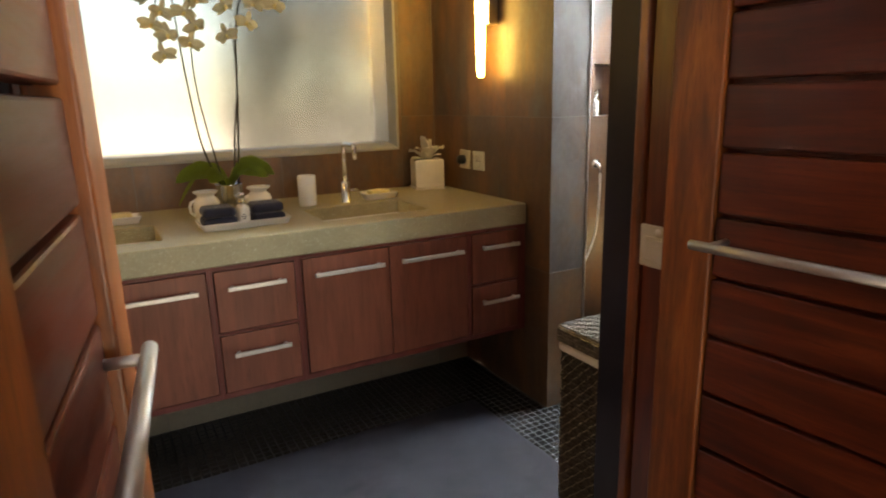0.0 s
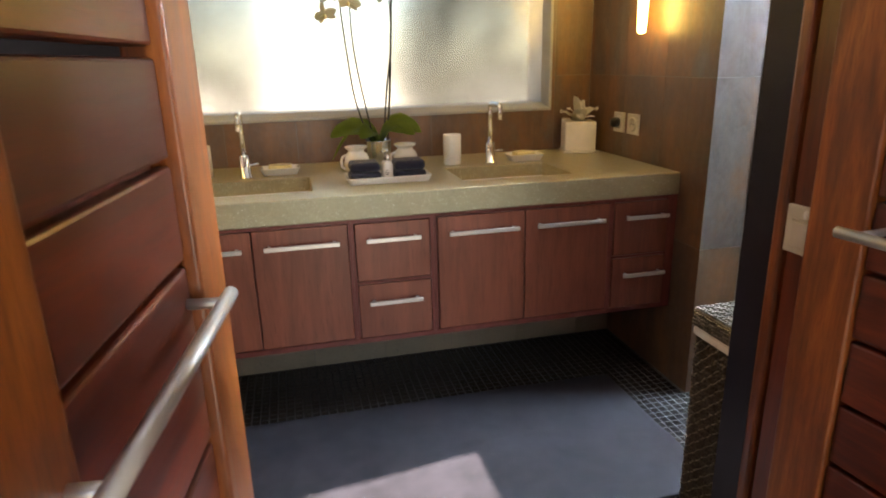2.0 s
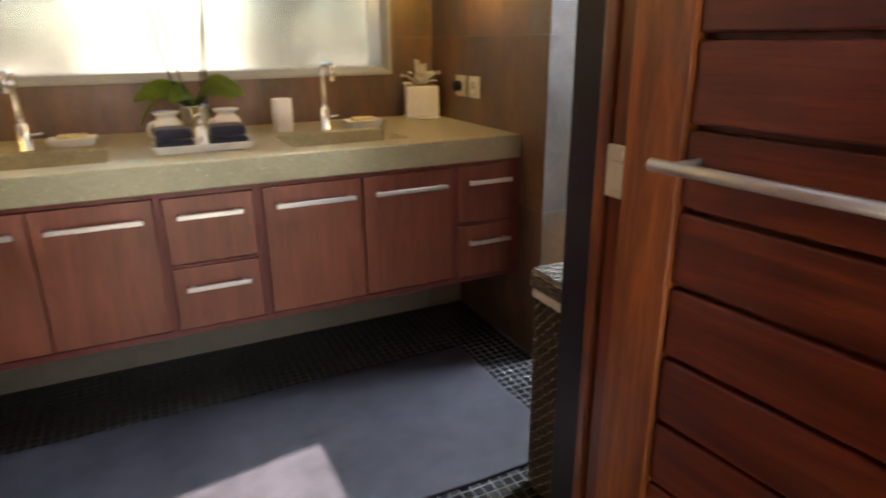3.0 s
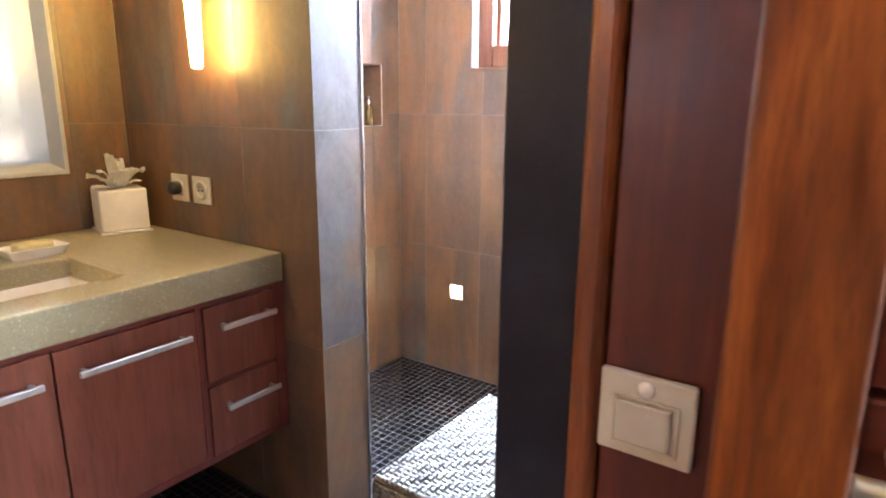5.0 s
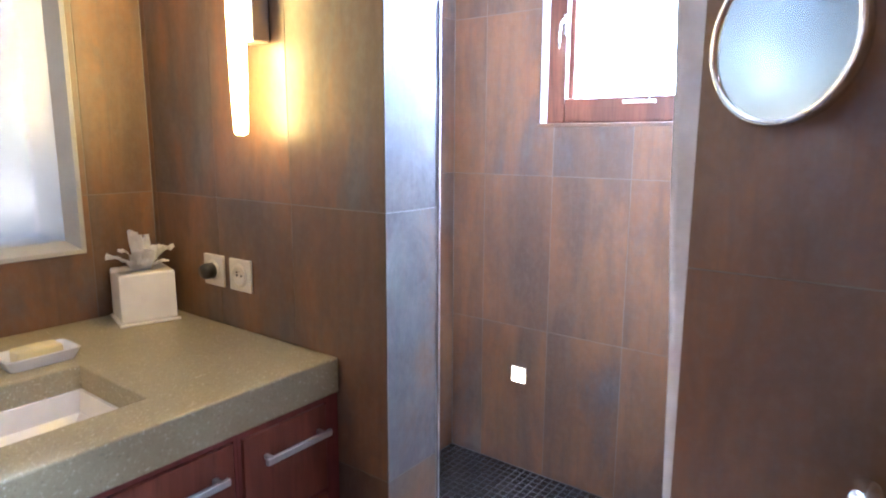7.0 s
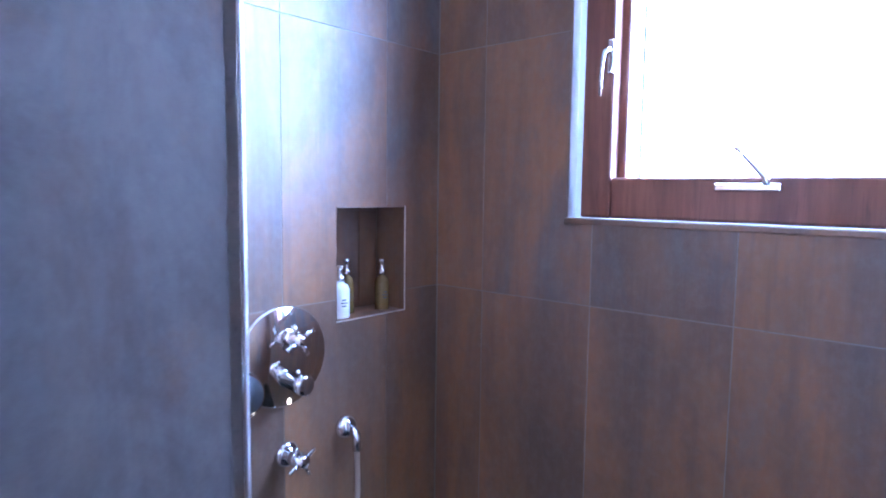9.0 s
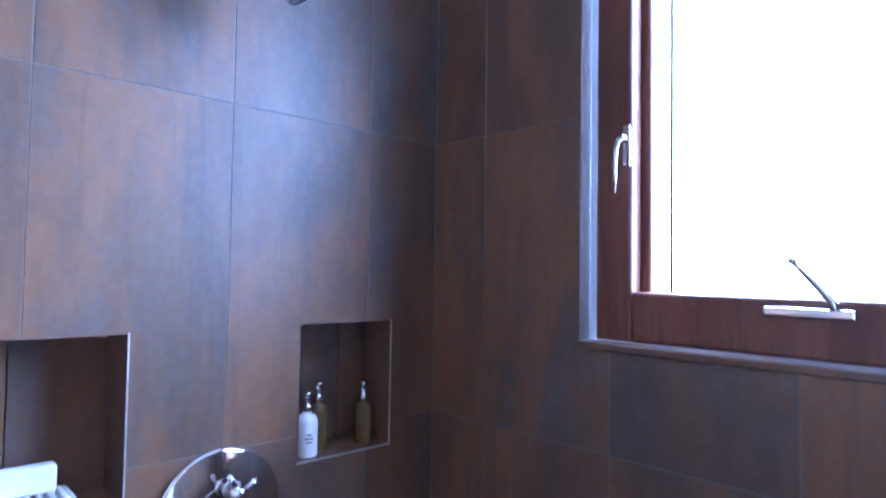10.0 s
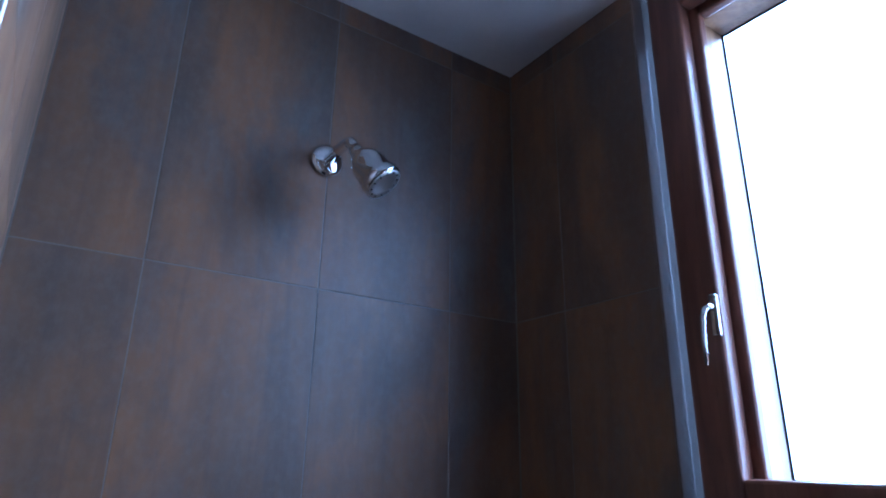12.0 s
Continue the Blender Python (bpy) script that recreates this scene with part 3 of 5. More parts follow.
corners = [e for e in bm.edges if len(e.link_faces) == 2 and abs(e.verts[0].co.z - e.verts[1].co.z) > 0.05 and e.calc_face_angle() > 0.5 and by0 - 0.01 < e.verts[0].co.y < by1 + 0.01 and X_WEST + 0.1 < e.verts[0].co.x < X_STUB - 0.1]
bmesh.ops.bevel(bm, geom=corners, offset=0.026, segments=5, affect="EDGES", profile=0.5)
sharp = [e for e in bm.edges if len(e.link_faces) == 2 and e.calc_face_angle() > 0.5]
bmesh.ops.bevel(bm, geom=sharp, offset=0.004, segments=2, affect="EDGES", profile=0.5)
top = solid("countertop", bm, CEMENT, "thick speckled cast-cement washstand top with two basins", "countertop", (0.35, 2.36, 0.739))
for x0, x1 in BASINS:
    bm = bmesh.new()
    rings = []
    for x, X, y, Y, z in ((x0 + 0.0006, x1 - 0.0006, by0 + 0.0006, by1 - 0.0006, 0.768), (x0 + 0.006, x1 - 0.006, by0 + 0.006, by1 - 0.006, 0.7675), (x0 + 0.014, x1 - 0.014, by0 + 0.014, by1 - 0.014, 0.722), (x0 + 0.035, x1 - 0.035, by0 + 0.035, by1 - 0.035, 0.706)):
        rings.append([bm.verts.new(p) for p in ((x, y, z), (X, y, z), (X, Y, z), (x, Y, z))])
    for a, b in zip(rings, rings[1:]):
        for i in range(4):
            bm.faces.new((a[i], a[(i + 1) % 4], b[(i + 1) % 4], b[i]))
    bm.faces.new(rings[-1])
    basin = thing("basin", ((x0 + x1) / 2, 2.25, 0.70), "white ceramic basin sunk in the cement top", "basin", "basins")
    part("bowl", bm, WHITE, basin)
    cx = (x0 + x1) / 2
    part("drain", lathe(bmesh.new(), [(0.022, 0.0), (0.022, 0.003), (0.016, 0.005), (0.0, 0.006)], (cx, 2.255, 0.706), 24), CHROME, basin, "chrome drain")


def bar_pull(x0, x1, z, parent):
    h = part("handle", boxed(x0, x1, YF - 0.034, YF - 0.024, z - 0.007, z + 0.007, bevel=0.0015), STEEL, parent, "flat brushed steel bar handle")
    for x in (x0 + 0.016, x1 - 0.016):
        part("standoff", boxed(x - 0.005, x + 0.005, YF - 0.0235, YF - 0.004, z - 0.005, z + 0.005, bevel=0.001), STEEL, h)


def unit(name, x0, x1, fronts, label):
    """A hung cabinet unit: carcass, face frame and fronts (kind, x0, x1, z0, z1)."""
    u = thing(name, ((x0 + x1) / 2, 2.2, 0.298), label, "cabinet", "washstand cabinets")
    part("body", boxed(x0, x1, YF + 0.016, 2.456, 0.300, 0.660), CABFRAME, u)
    cuts = [(f[1], f[2], f[3], f[4]) for f in fronts]
    part("face_frame", wall_with_holes(bmesh.new(), "y", YF + 0.001, YF + 0.0155, x0, x1, 0.298, 0.738, [(a - 0.003, b + 0.003, c - 0.003, d + 0.003) for a, b, c, d in cuts]), CABFRAME, u, "red-brown wooden face frame")
    for kind, a, b, c, d in fronts:
        f = part(kind, boxed(a, b, YF - 0.003, YF + 0.0150, c, d, bevel=0.002, seg=2), CABINET, u)
        z = 0.669 if d > 0.6 else 0.450
        if kind == "drawer":
            bar_pull(a + 0.034, b - 0.034 if b < 1.3 else b - 0.010, z, f)
        else:
            bar_pull(a + 0.035, b - 0.028, z, f)
    return u


unit("drawer_unit", X_WEST + 0.003, -0.409, [("drawer", -0.670, -0.425, 0.524, 0.722), ("drawer", -0.670, -0.425, 0.318, 0.510)], "hung red-brown wooden drawer unit with steel handles")
unit("cabinet", -0.4085, 0.2180, [("door", -0.398, -0.098, 0.320, 0.724), ("door", -0.094, 0.206, 0.320, 0.724)], "hung red-brown wooden two-door cabinet with bar handles")
unit("drawer_unit", 0.2185, 0.4940, [("drawer", 0.230, 0.480, 0.524, 0.722), ("drawer", 0.230, 0.480, 0.318, 0.510)], "hung red-brown wooden drawer unit with steel handles")
unit("cabinet", 0.4945, 1.1540, [("door", 0.508, 0.820, 0.320, 0.724), ("door", 0.824, 1.144, 0.320, 0.724)], "hung red-brown wooden two-door cabinet with bar handles")
unit("drawer_unit", 1.1545, 1.4175, [("drawer", 1.166, 1.380, 0.524, 0.722), ("drawer", 1.166, 1.380, 0.318, 0.510)], "hung red-brown wooden drawer unit beside the partition")

# frosted window over the washstand, set back in a pale metal lining
px0, px1, pz0, pz1 = PANE
w2 = tagged(new("window_2"), "wide frosted glass window over the washstand", "window", kind="structure")
w2.location = ((px0 + px1) / 2, 2.76, pz0)
part("frosted_pane", boxed(px0 + 0.012, px1 - 0.012, 2.778, 2.784, pz0 + 0.012, pz1 - 0.012), FROSTED, w2, "frosted glass pane").visible_shadow = False
bm = bmesh.new()
rings = []
for d, y in [(0.0005, 2.949), (0.0005, Y_VAN), (-0.006, Y_VAN - 0.003), (-0.004, Y_VAN - 0.006), (0.006, Y_VAN - 0.004), (0.026, 2.777), (0.026, 2.949)]:
    rings.append([bm.verts.new(p) for p in ((px0 + d, y, pz0 + d), (px1 - d, y, pz0 + d), (px1 - d, y, pz1 - d), (px0 + d, y, pz1 - d))])
for a, b in zip(rings, rings[1:] + rings[:1]):
    for i in range(4):
        bm.faces.new((a[i], a[(i + 1) % 4], b[(i + 1) % 4], b[i]))
part("window_frame", bm, FRAMEGREY, w2, "pale bevelled metal frame")


def bush(x0, x1, y0, y1, h, seed):
    """A dense garden bush: a dark inner mass of stems and many small leaves."""
    r = random.Random(seed)
    b = thing("garden_bush", ((x0 + x1) / 2, (y0 + y1) / 2, -0.16), "tall yellow-green garden bush outside the frosted window", "bush", "garden bushes")
    for k in range(7):
        bm = bmesh.new()
        x, y = r.uniform(x0, x1), r.uniform(y0, y1)
        rod(bm, [(x, y, -0.16), (x + r.uniform(-0.2, 0.2), y, h * 0.4), (x + r.uniform(-0.5, 0.5), y + r.uniform(-0.3, 0.3), h * 0.8)], 0.05, 7, 0.3)
        part("branch", bm, STEM, b)
    verts, faces = [], []
    for k in range(6500):
        u, w = r.random(), r.random()
        top = h * (0.72 + 0.28 * math.sin(u * 9 + seed) * math.cos(u * 4))
        c = Vector((x0 + (x1 - x0) * u, y0 + (y1 - y0) * r.random(), -0.1 + (top + 0.1) * w ** 0.8))
        e = Euler((r.uniform(-1, 1), r.uniform(-1, 1), r.uniform(0, 6.28))).to_matrix()
        s = r.uniform(0.16, 0.30)
        n = len(verts)
        verts += [tuple(c - b.location + e @ Vector(p) * s) for p in ((-1, 0, 0), (0, -0.45, 0.1), (1, 0, -0.1), (0, 0.45, 0.1))]
        faces.append((n, n + 1, n + 2, n + 3))
    me = bpy.data.meshes.new("leaves")
    me.from_pydata(verts, [], faces)
    me.materials.append(BUSHLEAF)
    ob = new("leaves", me)
    ob.parent = b
    tagged(ob, "many small yellow-green leaves", kind="stuff")


bush(-8.0, -0.35, 8.2, 9.8, 13.0, 3)
bush(1.66, 9.5, 8.2, 9.8, 13.0, 5)

# ---- basket size ----
BX0, BX1, BY0, BY1, BZ = 1.003, 1.380, 0.985, 1.296, 0.607

# ---- floor mat ----
bm = bmesh.new()
nx, ny = 210, 92
rx0, rx1, ry0, ry1 = -0.48, 1.200, 1.335, 2.045
grid = []
for j in range(ny + 1):
    row = []
    for i in range(nx + 1):
        x, y = rx0 + (rx1 - rx0) * i / nx, ry0 + (ry1 - ry0) * j / ny
        z = 0.0080 + 0.0024 * noise.noise((x * 3.0, y * 4.0, 0.3)) + 0.0021 * noise.noise((x * 9.0, y * 11.0, 4.3))
        z += 0.0040 * max(0.0, 1 - abs(x + 0.02 - 0.25 * (y - 1.7) + 0.03 * noise.noise((y * 7, 1.0, 0.0))) / 0.018) * max(0, 1 - abs(y - 1.62) / 0.22)
        z += 0.0030 * max(0.0, 1 - abs(y - 1.70 - 0.20 * (x - 0.55)) / 0.020) * max(0, 1 - abs(x - 0.45) / 0.25)
        if 0.030 < y - ry0 < 0.062 and 0.03 < x - rx0 < rx1 - rx0 - 0.03:
            z += 0.0016 * math.sin((x * 0.8 + y) * 2 * math.pi / 0.020)
        if 0.075 < rx1 - x < 0.115 and 0.10 < y - ry0 < 0.42:
            z += 0.0016 * math.sin((x + y * 0.25) * 2 * math.pi / 0.016)
        row.append(bm.verts.new((x + 0.004 * noise.noise((y * 6, 0, 7.0)), y + 0.004 * noise.noise((x * 6, 3.0, 0)), z)))
    grid.append(row)
for j in range(ny):
    for i in range(nx):
        f = bm.faces.new((grid[j][i], grid[j][i + 1], grid[j + 1][i + 1], grid[j + 1][i]))
        f.smooth = True
edge = [grid[0][i] for i in range(nx + 1)] + [grid[j][nx] for j in range(1, ny + 1)] + [grid[ny][i] for i in range(nx - 1, -1, -1)] + [grid[j][0] for j in range(ny - 1, 0, -1)]
down = [bm.verts.new((v.co.x, v.co.y, 0.0008)) for v in edge]
for i in range(len(edge)):
    j = (i + 1) % len(edge)
    bm.faces.new((edge[i], down[i], down[j], edge[j]))
solid("bath_mat", bm, RUGMAT, "large slate-grey creased mat lying on black mosaic", "bath mat", (0.36, 1.69, 0.0))


# ---- laundry basket ----
def weave(o, u, v, n, nu, nv, amp):
    """A woven face: pillow-like crossings in a twill over an oblong from o along u and v, bulging along n."""
    bm = bmesh.new()
    o, u, v, n = Vector(o), Vector(u), Vector(v), Vector(n)
    for i in range(nu):
        for j in range(nv):
            flat = (i + j) % 4 < 2
            a, b = i / nu, j / nv
            da, db = 1 / nu, 1 / nv
            ga, gb = (0.0, 0.10) if flat else (0.10, 0.0)
            q = [(a + ga * da, b + gb * db), (a + da - ga * da, b + gb * db), (a + da - ga * da, b + db - gb * db), (a + ga * da, b + db - gb * db)]
            base = [bm.verts.new(o + u * p + v * r) for p, r in q]
            ins = 0.22
            c = ((q[0][0] + q[1][0]) / 2, (q[0][1] + q[2][1]) / 2)
            up = [bm.verts.new(o + u * (p + (c[0] - p) * (ins if flat else 0.45)) + v * (r + (c[1] - r) * (0.45 if flat else ins)) + n * amp * (1.0 if flat else 0.7)) for p, r in q]
            bm.faces.new(up)
            for k in range(4):
                f = bm.faces.new((base[k], base[(k + 1) % 4], up[(k + 1) % 4], up[k]))
    return bm


def twill(o, u, v, n, pitch, width, seed):
    """Wavy pale strands running aslant over an oblong from o along u and v, proud along n."""
    bm, r = bmesh.new(), random.Random(seed)
    o, u, v, n = Vector(o), Vector(u), Vector(v), Vector(n)
    lu, lv = u.length, v.length
    eu, ev = u / lu, v / lv
    c = -lv
    while c < lu:
        last = None
        shift = r.uniform(0, 6.28)
        for i in range(int(lv / 0.006) + 1):
            b = i * 0.006
            a = c + b + 0.0022 * math.sin(b * 190 + shift)
            if not 0 < a < lu - width:
                last = None
                continue
            lift = 0.0062 + 0.0014 * math.sin(b * 285 + shift)
            row = [bm.verts.new(o + eu * (a + w) + ev * b + n * h) for w, h in ((0, lift - 0.003), (width * 0.5, lift), (width, lift - 0.003))]
            if last:
                for k in range(2):
                    bm.faces.new((last[k], last[k + 1], row[k + 1], row[k]))
            last = row
        c += pitch
    return bm


bk = thing("laundry_basket", ((BX0 + BX1) / 2, (BY0 + BY1) / 2, 0.0), "tall dark woven lidded laundry basket beside the partition", "laundry basket")
part("core", boxed(BX0 + 0.016, BX1 - 0.016, BY0 + 0.016, BY1 - 0.016, 0.002, 0.564, bevel=0.004), BLACKPL, bk)
w_, d_ = BX1 - BX0 - 0.028, BY1 - BY0 - 0.028
part("woven_side", weave((BX0 + 0.0155, BY1 - 0.014, 0.004), (0, -d_, 0), (0, 0, 0.540), (-1, 0, 0), 26, 48, 0.006), RATTAN, bk)
part("woven_side", weave((BX0 + 0.014, BY1 - 0.0155, 0.004), (w_, 0, 0), (0, 0, 0.540), (0, 1, 0), 32, 48, 0.006), RATTAN, bk)
part("woven_side", weave((BX1 - 0.0155, BY0 + 0.014, 0.004), (0, d_, 0), (0, 0, 0.540), (1, 0, 0), 26, 48, 0.006), RATTAN, bk)
part("twill_strand", twill((BX0 + 0.0155, BY1 - 0.014, 0.004), (0, -d_, 0), (0, 0, 0.540), (-1, 0, 0), 0.030, 0.0058, 1), STRAND, bk, "pale slanting strands")
part("twill_strand", twill((BX0 + 0.014, BY1 - 0.0155, 0.004), (w_, 0, 0), (0, 0, 0.540), (0, 1, 0), 0.030, 0.0058, 2), STRAND, bk, "pale slanting strands")
part("lining", boxed(BX0 + 0.006, BX1 - 0.006, BY0 + 0.006, BY1 - 0.006, 0.542, 0.568, bevel=0.008, seg=3), LINING, bk, "cream cloth lining folded over the rim")
lid = part("lid", boxed(BX0 + 0.002, BX1 - 0.002, BY0 + 0.002, BY1 - 0.002, 0.569, 0.614, bevel=0.008, seg=2), RATTAN, bk, "flat woven lid")
part("woven_top", weave((BX0 + 0.006, BY0 + 0.006, 0.6135), (BX1 - BX0 - 0.012, 0, 0), (0, BY1 - BY0 - 0.012, 0), (0, 0, 1), 34, 28, 0.006), LITWEAVE, lid, "grey-brown woven strips, paled for the light on the lid")
part("woven_rim", weave((BX0 + 0.002, BY1 - 0.01, 0.572), (0, -(BY1 - BY0 - 0.02), 0), (0, 0, 0.038), (-1, 0, 0), 28, 4, 0.004), LITWEAVE, lid)
part("woven_rim", weave((BX0 + 0.01, BY1 - 0.002, 0.572), (BX1 - BX0 - 0.02, 0, 0), (0, 0, 0.038), (0, 1, 0), 34, 4, 0.004), RATTAN, lid)


# ---- on the washstand ----
ZT = 0.8202


def tap(x, y):
    t = thing("tap", (x, y, ZT), "tall slim chrome basin tap with a bent spout", "tap", "basin taps")
    part("body", lathe(bmesh.new(), [(0.0, 0.0), (0.024, 0.0), (0.024, 0.003), (0.019, 0.005), (0.019, 0.082), (0.016, 0.086), (0.0, 0.087)], (x, y, ZT), 24), CHROME, t)
    pts = [(x, y, ZT + 0.085), (x, y, ZT + 0.215)] + arc((x, y - 0.025, ZT + 0.215), 0.025, 0, 90, 6, (0, 1, 0), (0, 0, 1))[1:] + [(x, y - 0.10, ZT + 0.240)] + arc((x, y - 0.105, ZT + 0.222), 0.018, 90, 180, 6, (0, 1, 0), (0, 0, 1)) + [(x, y - 0.123, ZT + 0.185)]
    part("spout", rod(bmesh.new(), pts, 0.0092, 16), CHROME, t)
    lv = part("lever", rod(bmesh.new(), [(x + 0.016, y, ZT + 0.048), (x + 0.03, y - 0.002, ZT + 0.049), (x + 0.052, y - 0.006, ZT + 0.052)], 0.0042, 10), CHROME, t)
    return t


tap(0.843, 2.450), tap(-0.122, 2.450)


def tumbler(x, y):
    solid("tumbler", lathe(bmesh.new(), [(0.0, 0.0), (0.034, 0.0), (0.0365, 0.003), (0.037, 0.118), (0.0355, 0.121), (0.033, 0.119), (0.0325, 0.008), (0.0, 0.007)], (x, y, ZT), 36), WHITE, "plain white ceramic tumbler on the washstand", "tumbler", (x, y, ZT), "tumblers")


tumbler(0.690, 2.480), tumbler(-0.280, 2.500)


def dished(x0, x1, y0, y1, z0, h, t, flare, r=0.01):
    """A low open dish with a rim."""
    bm = bmesh.new()
    loops = []
    for f, z, ins in ((0, z0, 0.004), (flare, z0 + h, 0), (flare, z0 + h + 0.001, t * 0.5), (flare, z0 + h, t), (0, z0 + t, t + 0.004)):
        X0, X1, Y0, Y1 = x0 - f + ins, x1 + f - ins, y0 - f + ins, y1 + f - ins
        ring_ = []
        for cx, cy, a0 in ((X1 - r, Y1 - r, 0), (X0 + r, Y1 - r, 90), (X0 + r, Y0 + r, 180), (X1 - r, Y0 + r, 270)):
            for k in range(4):
                a = radians(a0 + 30 * k)
                ring_.append(bm.verts.new((cx + r * math.cos(a), cy + r * math.sin(a), z)))
        loops.append(ring_)
    for a, b in zip(loops, loops[1:]):
        for i in range(16):
            f = bm.faces.new((a[i], a[(i + 1) % 16], b[(i + 1) % 16], b[i]))
    bm.faces.new(loops[0]), bm.faces.new(loops[-1])
    return bm


def soap_dish(x, y):
    d = thing("soap_dish", (x, y, ZT), "white ceramic soap dish on the washstand", "soap dish", "soap dishes")
    part("dish", dished(x - 0.066, x + 0.066, y - 0.040, y + 0.040, ZT, 0.026, 0.005, 0.008), WHITE, d)
    b = thing("soap_bar", (x, y, ZT + 0.0055), "pale yellow soap bar lying in the dish", "soap", "soap bars")
    part("bar", boxed(x - 0.044, x + 0.044, y - 0.026, y + 0.026, ZT + 0.0055, ZT + 0.037, bevel=0.006, seg=3), SOAP, b)
    part("paper_band", boxed(x - 0.018, x + 0.018, y - 0.0265, y + 0.0265, ZT + 0.0065, ZT + 0.0376, bevel=0.005, seg=2), SOAP, b)


soap_dish(1.000, 2.475), soap_dish(0.004, 2.500)

tray = solid("tray", dished(0.236, 0.524, 2.146, 2.285, ZT, 0.023, 0.005, 0.007, 0.012), WHITE, "long white ceramic tray on the washstand", "tray", (0.38, 2.215, ZT))


def folded(x0, x1, y0, y1, z, name="folded_towel"):
    """A hand towel folded twice, its fold towards the front."""
    t = thing(name, ((x0 + x1) / 2, (y0 + y1) / 2, z), "folded navy terry hand towel on the tray", "towel", "folded towels")
    for k in range(1):
        bm = boxed(x0, x1, y0, y1, z, z + 0.0340, bevel=0.0135, seg=4)
        for v in bm.verts:
            v.co += Vector((noise.noise(v.co * 30) * 0.002, noise.noise(v.co * 40 + Vector((3, 3, 3))) * 0.002, 0))
        for f in bm.faces:
            f.smooth = True
        part("fold", bm, NAVY, t)


for x0, x1 in ((0.243, 0.352), (0.400, 0.513)):
    folded(x0, x1, 2.156, 2.262, ZT + 0.0055)
    folded(x0 + 0.001, x1 - 0.003, 2.158, 2.260, ZT + 0.0398)


def pump_bottle(x, y, z, r, h, mat, label, cap=True):
    b = thing("pump_bottle", (x, y, z), label, "bottle", "toiletry bottles")
    part("bottle", lathe(bmesh.new(), [(0.0, 0.0), (r * 0.95, 0.0), (r, 0.003), (r, h * 0.80), (r * 0.8, h * 0.93), (r * 0.42, h * 0.97), (r * 0.42, h), (0.0, h)], (x, y, z), 28), mat, b)
    p = part("pump", lathe(bmesh.new(), [(0.0, 0.0), (r * 0.5, 0.0), (r * 0.5, 0.012), (r * 0.34, 0.014), (r * 0.34, 0.030), (r * 0.45, 0.031), (r * 0.45, 0.038), (0.0, 0.039)], (x, y, z + h), 20), CHROME, b, "chrome pump")
    part("nozzle", rod(bmesh.new(), [(x, y, z + h + 0.034), (x - 0.01, y - 0.012, z + h + 0.034), (x - 0.017, y - 0.020, z + h + 0.031)], 0.003, 8), CHROME, p)
    for k, wdt in enumerate((0.012, 0.016, 0.010)):
        bm = bmesh.new()
        zz, pts = z + h * 0.34 + k * 0.007, []
        for i in range(5):
            a = radians(-90 - 15) - (i - 2) / 4 * wdt / r
            pts.append((x + (r + 0.0004) * math.cos(a), y + (r + 0.0004) * math.sin(a)))
        lo = [bm.verts.new((px, py, zz)) for px, py in pts]
        hi = [bm.verts.new((px, py, zz + 0.0028)) for px, py in pts]
        for i in range(4):
            bm.faces.new((lo[i], lo[i + 1], hi[i + 1], hi[i]))
        part("print", bm, INK, b)
    return b


pump_bottle(0.376, 2.175, ZT + 0.0055, 0.0190, 0.070, WHITE, "small white pump bottle between folded towels")
pump_bottle(0.380, 2.240, ZT + 0.0055, 0.0175, 0.064, WHITE, "small white pump bottle behind another on the tray")


def jar(x, y):
    j = thing("storage_jar", (x, y, ZT), "cream ceramic jar with a flared lip and a side handle", "jar", "storage jars")
    part("body", lathe(bmesh.new(), [(0.0, 0.0), (0.036, 0.0), (0.044, 0.008), (0.047, 0.034), (0.047, 0.058), (0.040, 0.073), (0.031, 0.080), (0.030, 0.087), (0.040, 0.094), (0.044, 0.100), (0.042, 0.102), (0.034, 0.098), (0.026, 0.088), (0.0, 0.086)], (x, y, ZT), 36), WHITE, j)
    part("handle", rod(bmesh.new(), [(x - 0.040, y - 0.010, ZT + 0.070), (x - 0.054, y - 0.012, ZT + 0.066), (x - 0.060, y - 0.013, ZT + 0.050), (x - 0.058, y - 0.013, ZT + 0.028), (x - 0.044, y - 0.011, ZT + 0.016)], 0.005, 10), WHITE, j)


jar(0.293, 2.415), jar(0.484, 2.420)

# orchid in a silver pot
ox, oy = 0.392, 2.500
orc = thing("orchid", (ox, oy, ZT), "white orchid in a silver pot before the frosted window", "plant")
part("pot", lathe(bmesh.new(), [(0.0, 0.0), (0.042, 0.0), (0.045, 0.004), (0.052, 0.108), (0.054, 0.112), (0.050, 0.112), (0.046, 0.095), (0.0, 0.094)], (ox, oy, ZT), 36), CHROME, orc, "shiny silver pot")


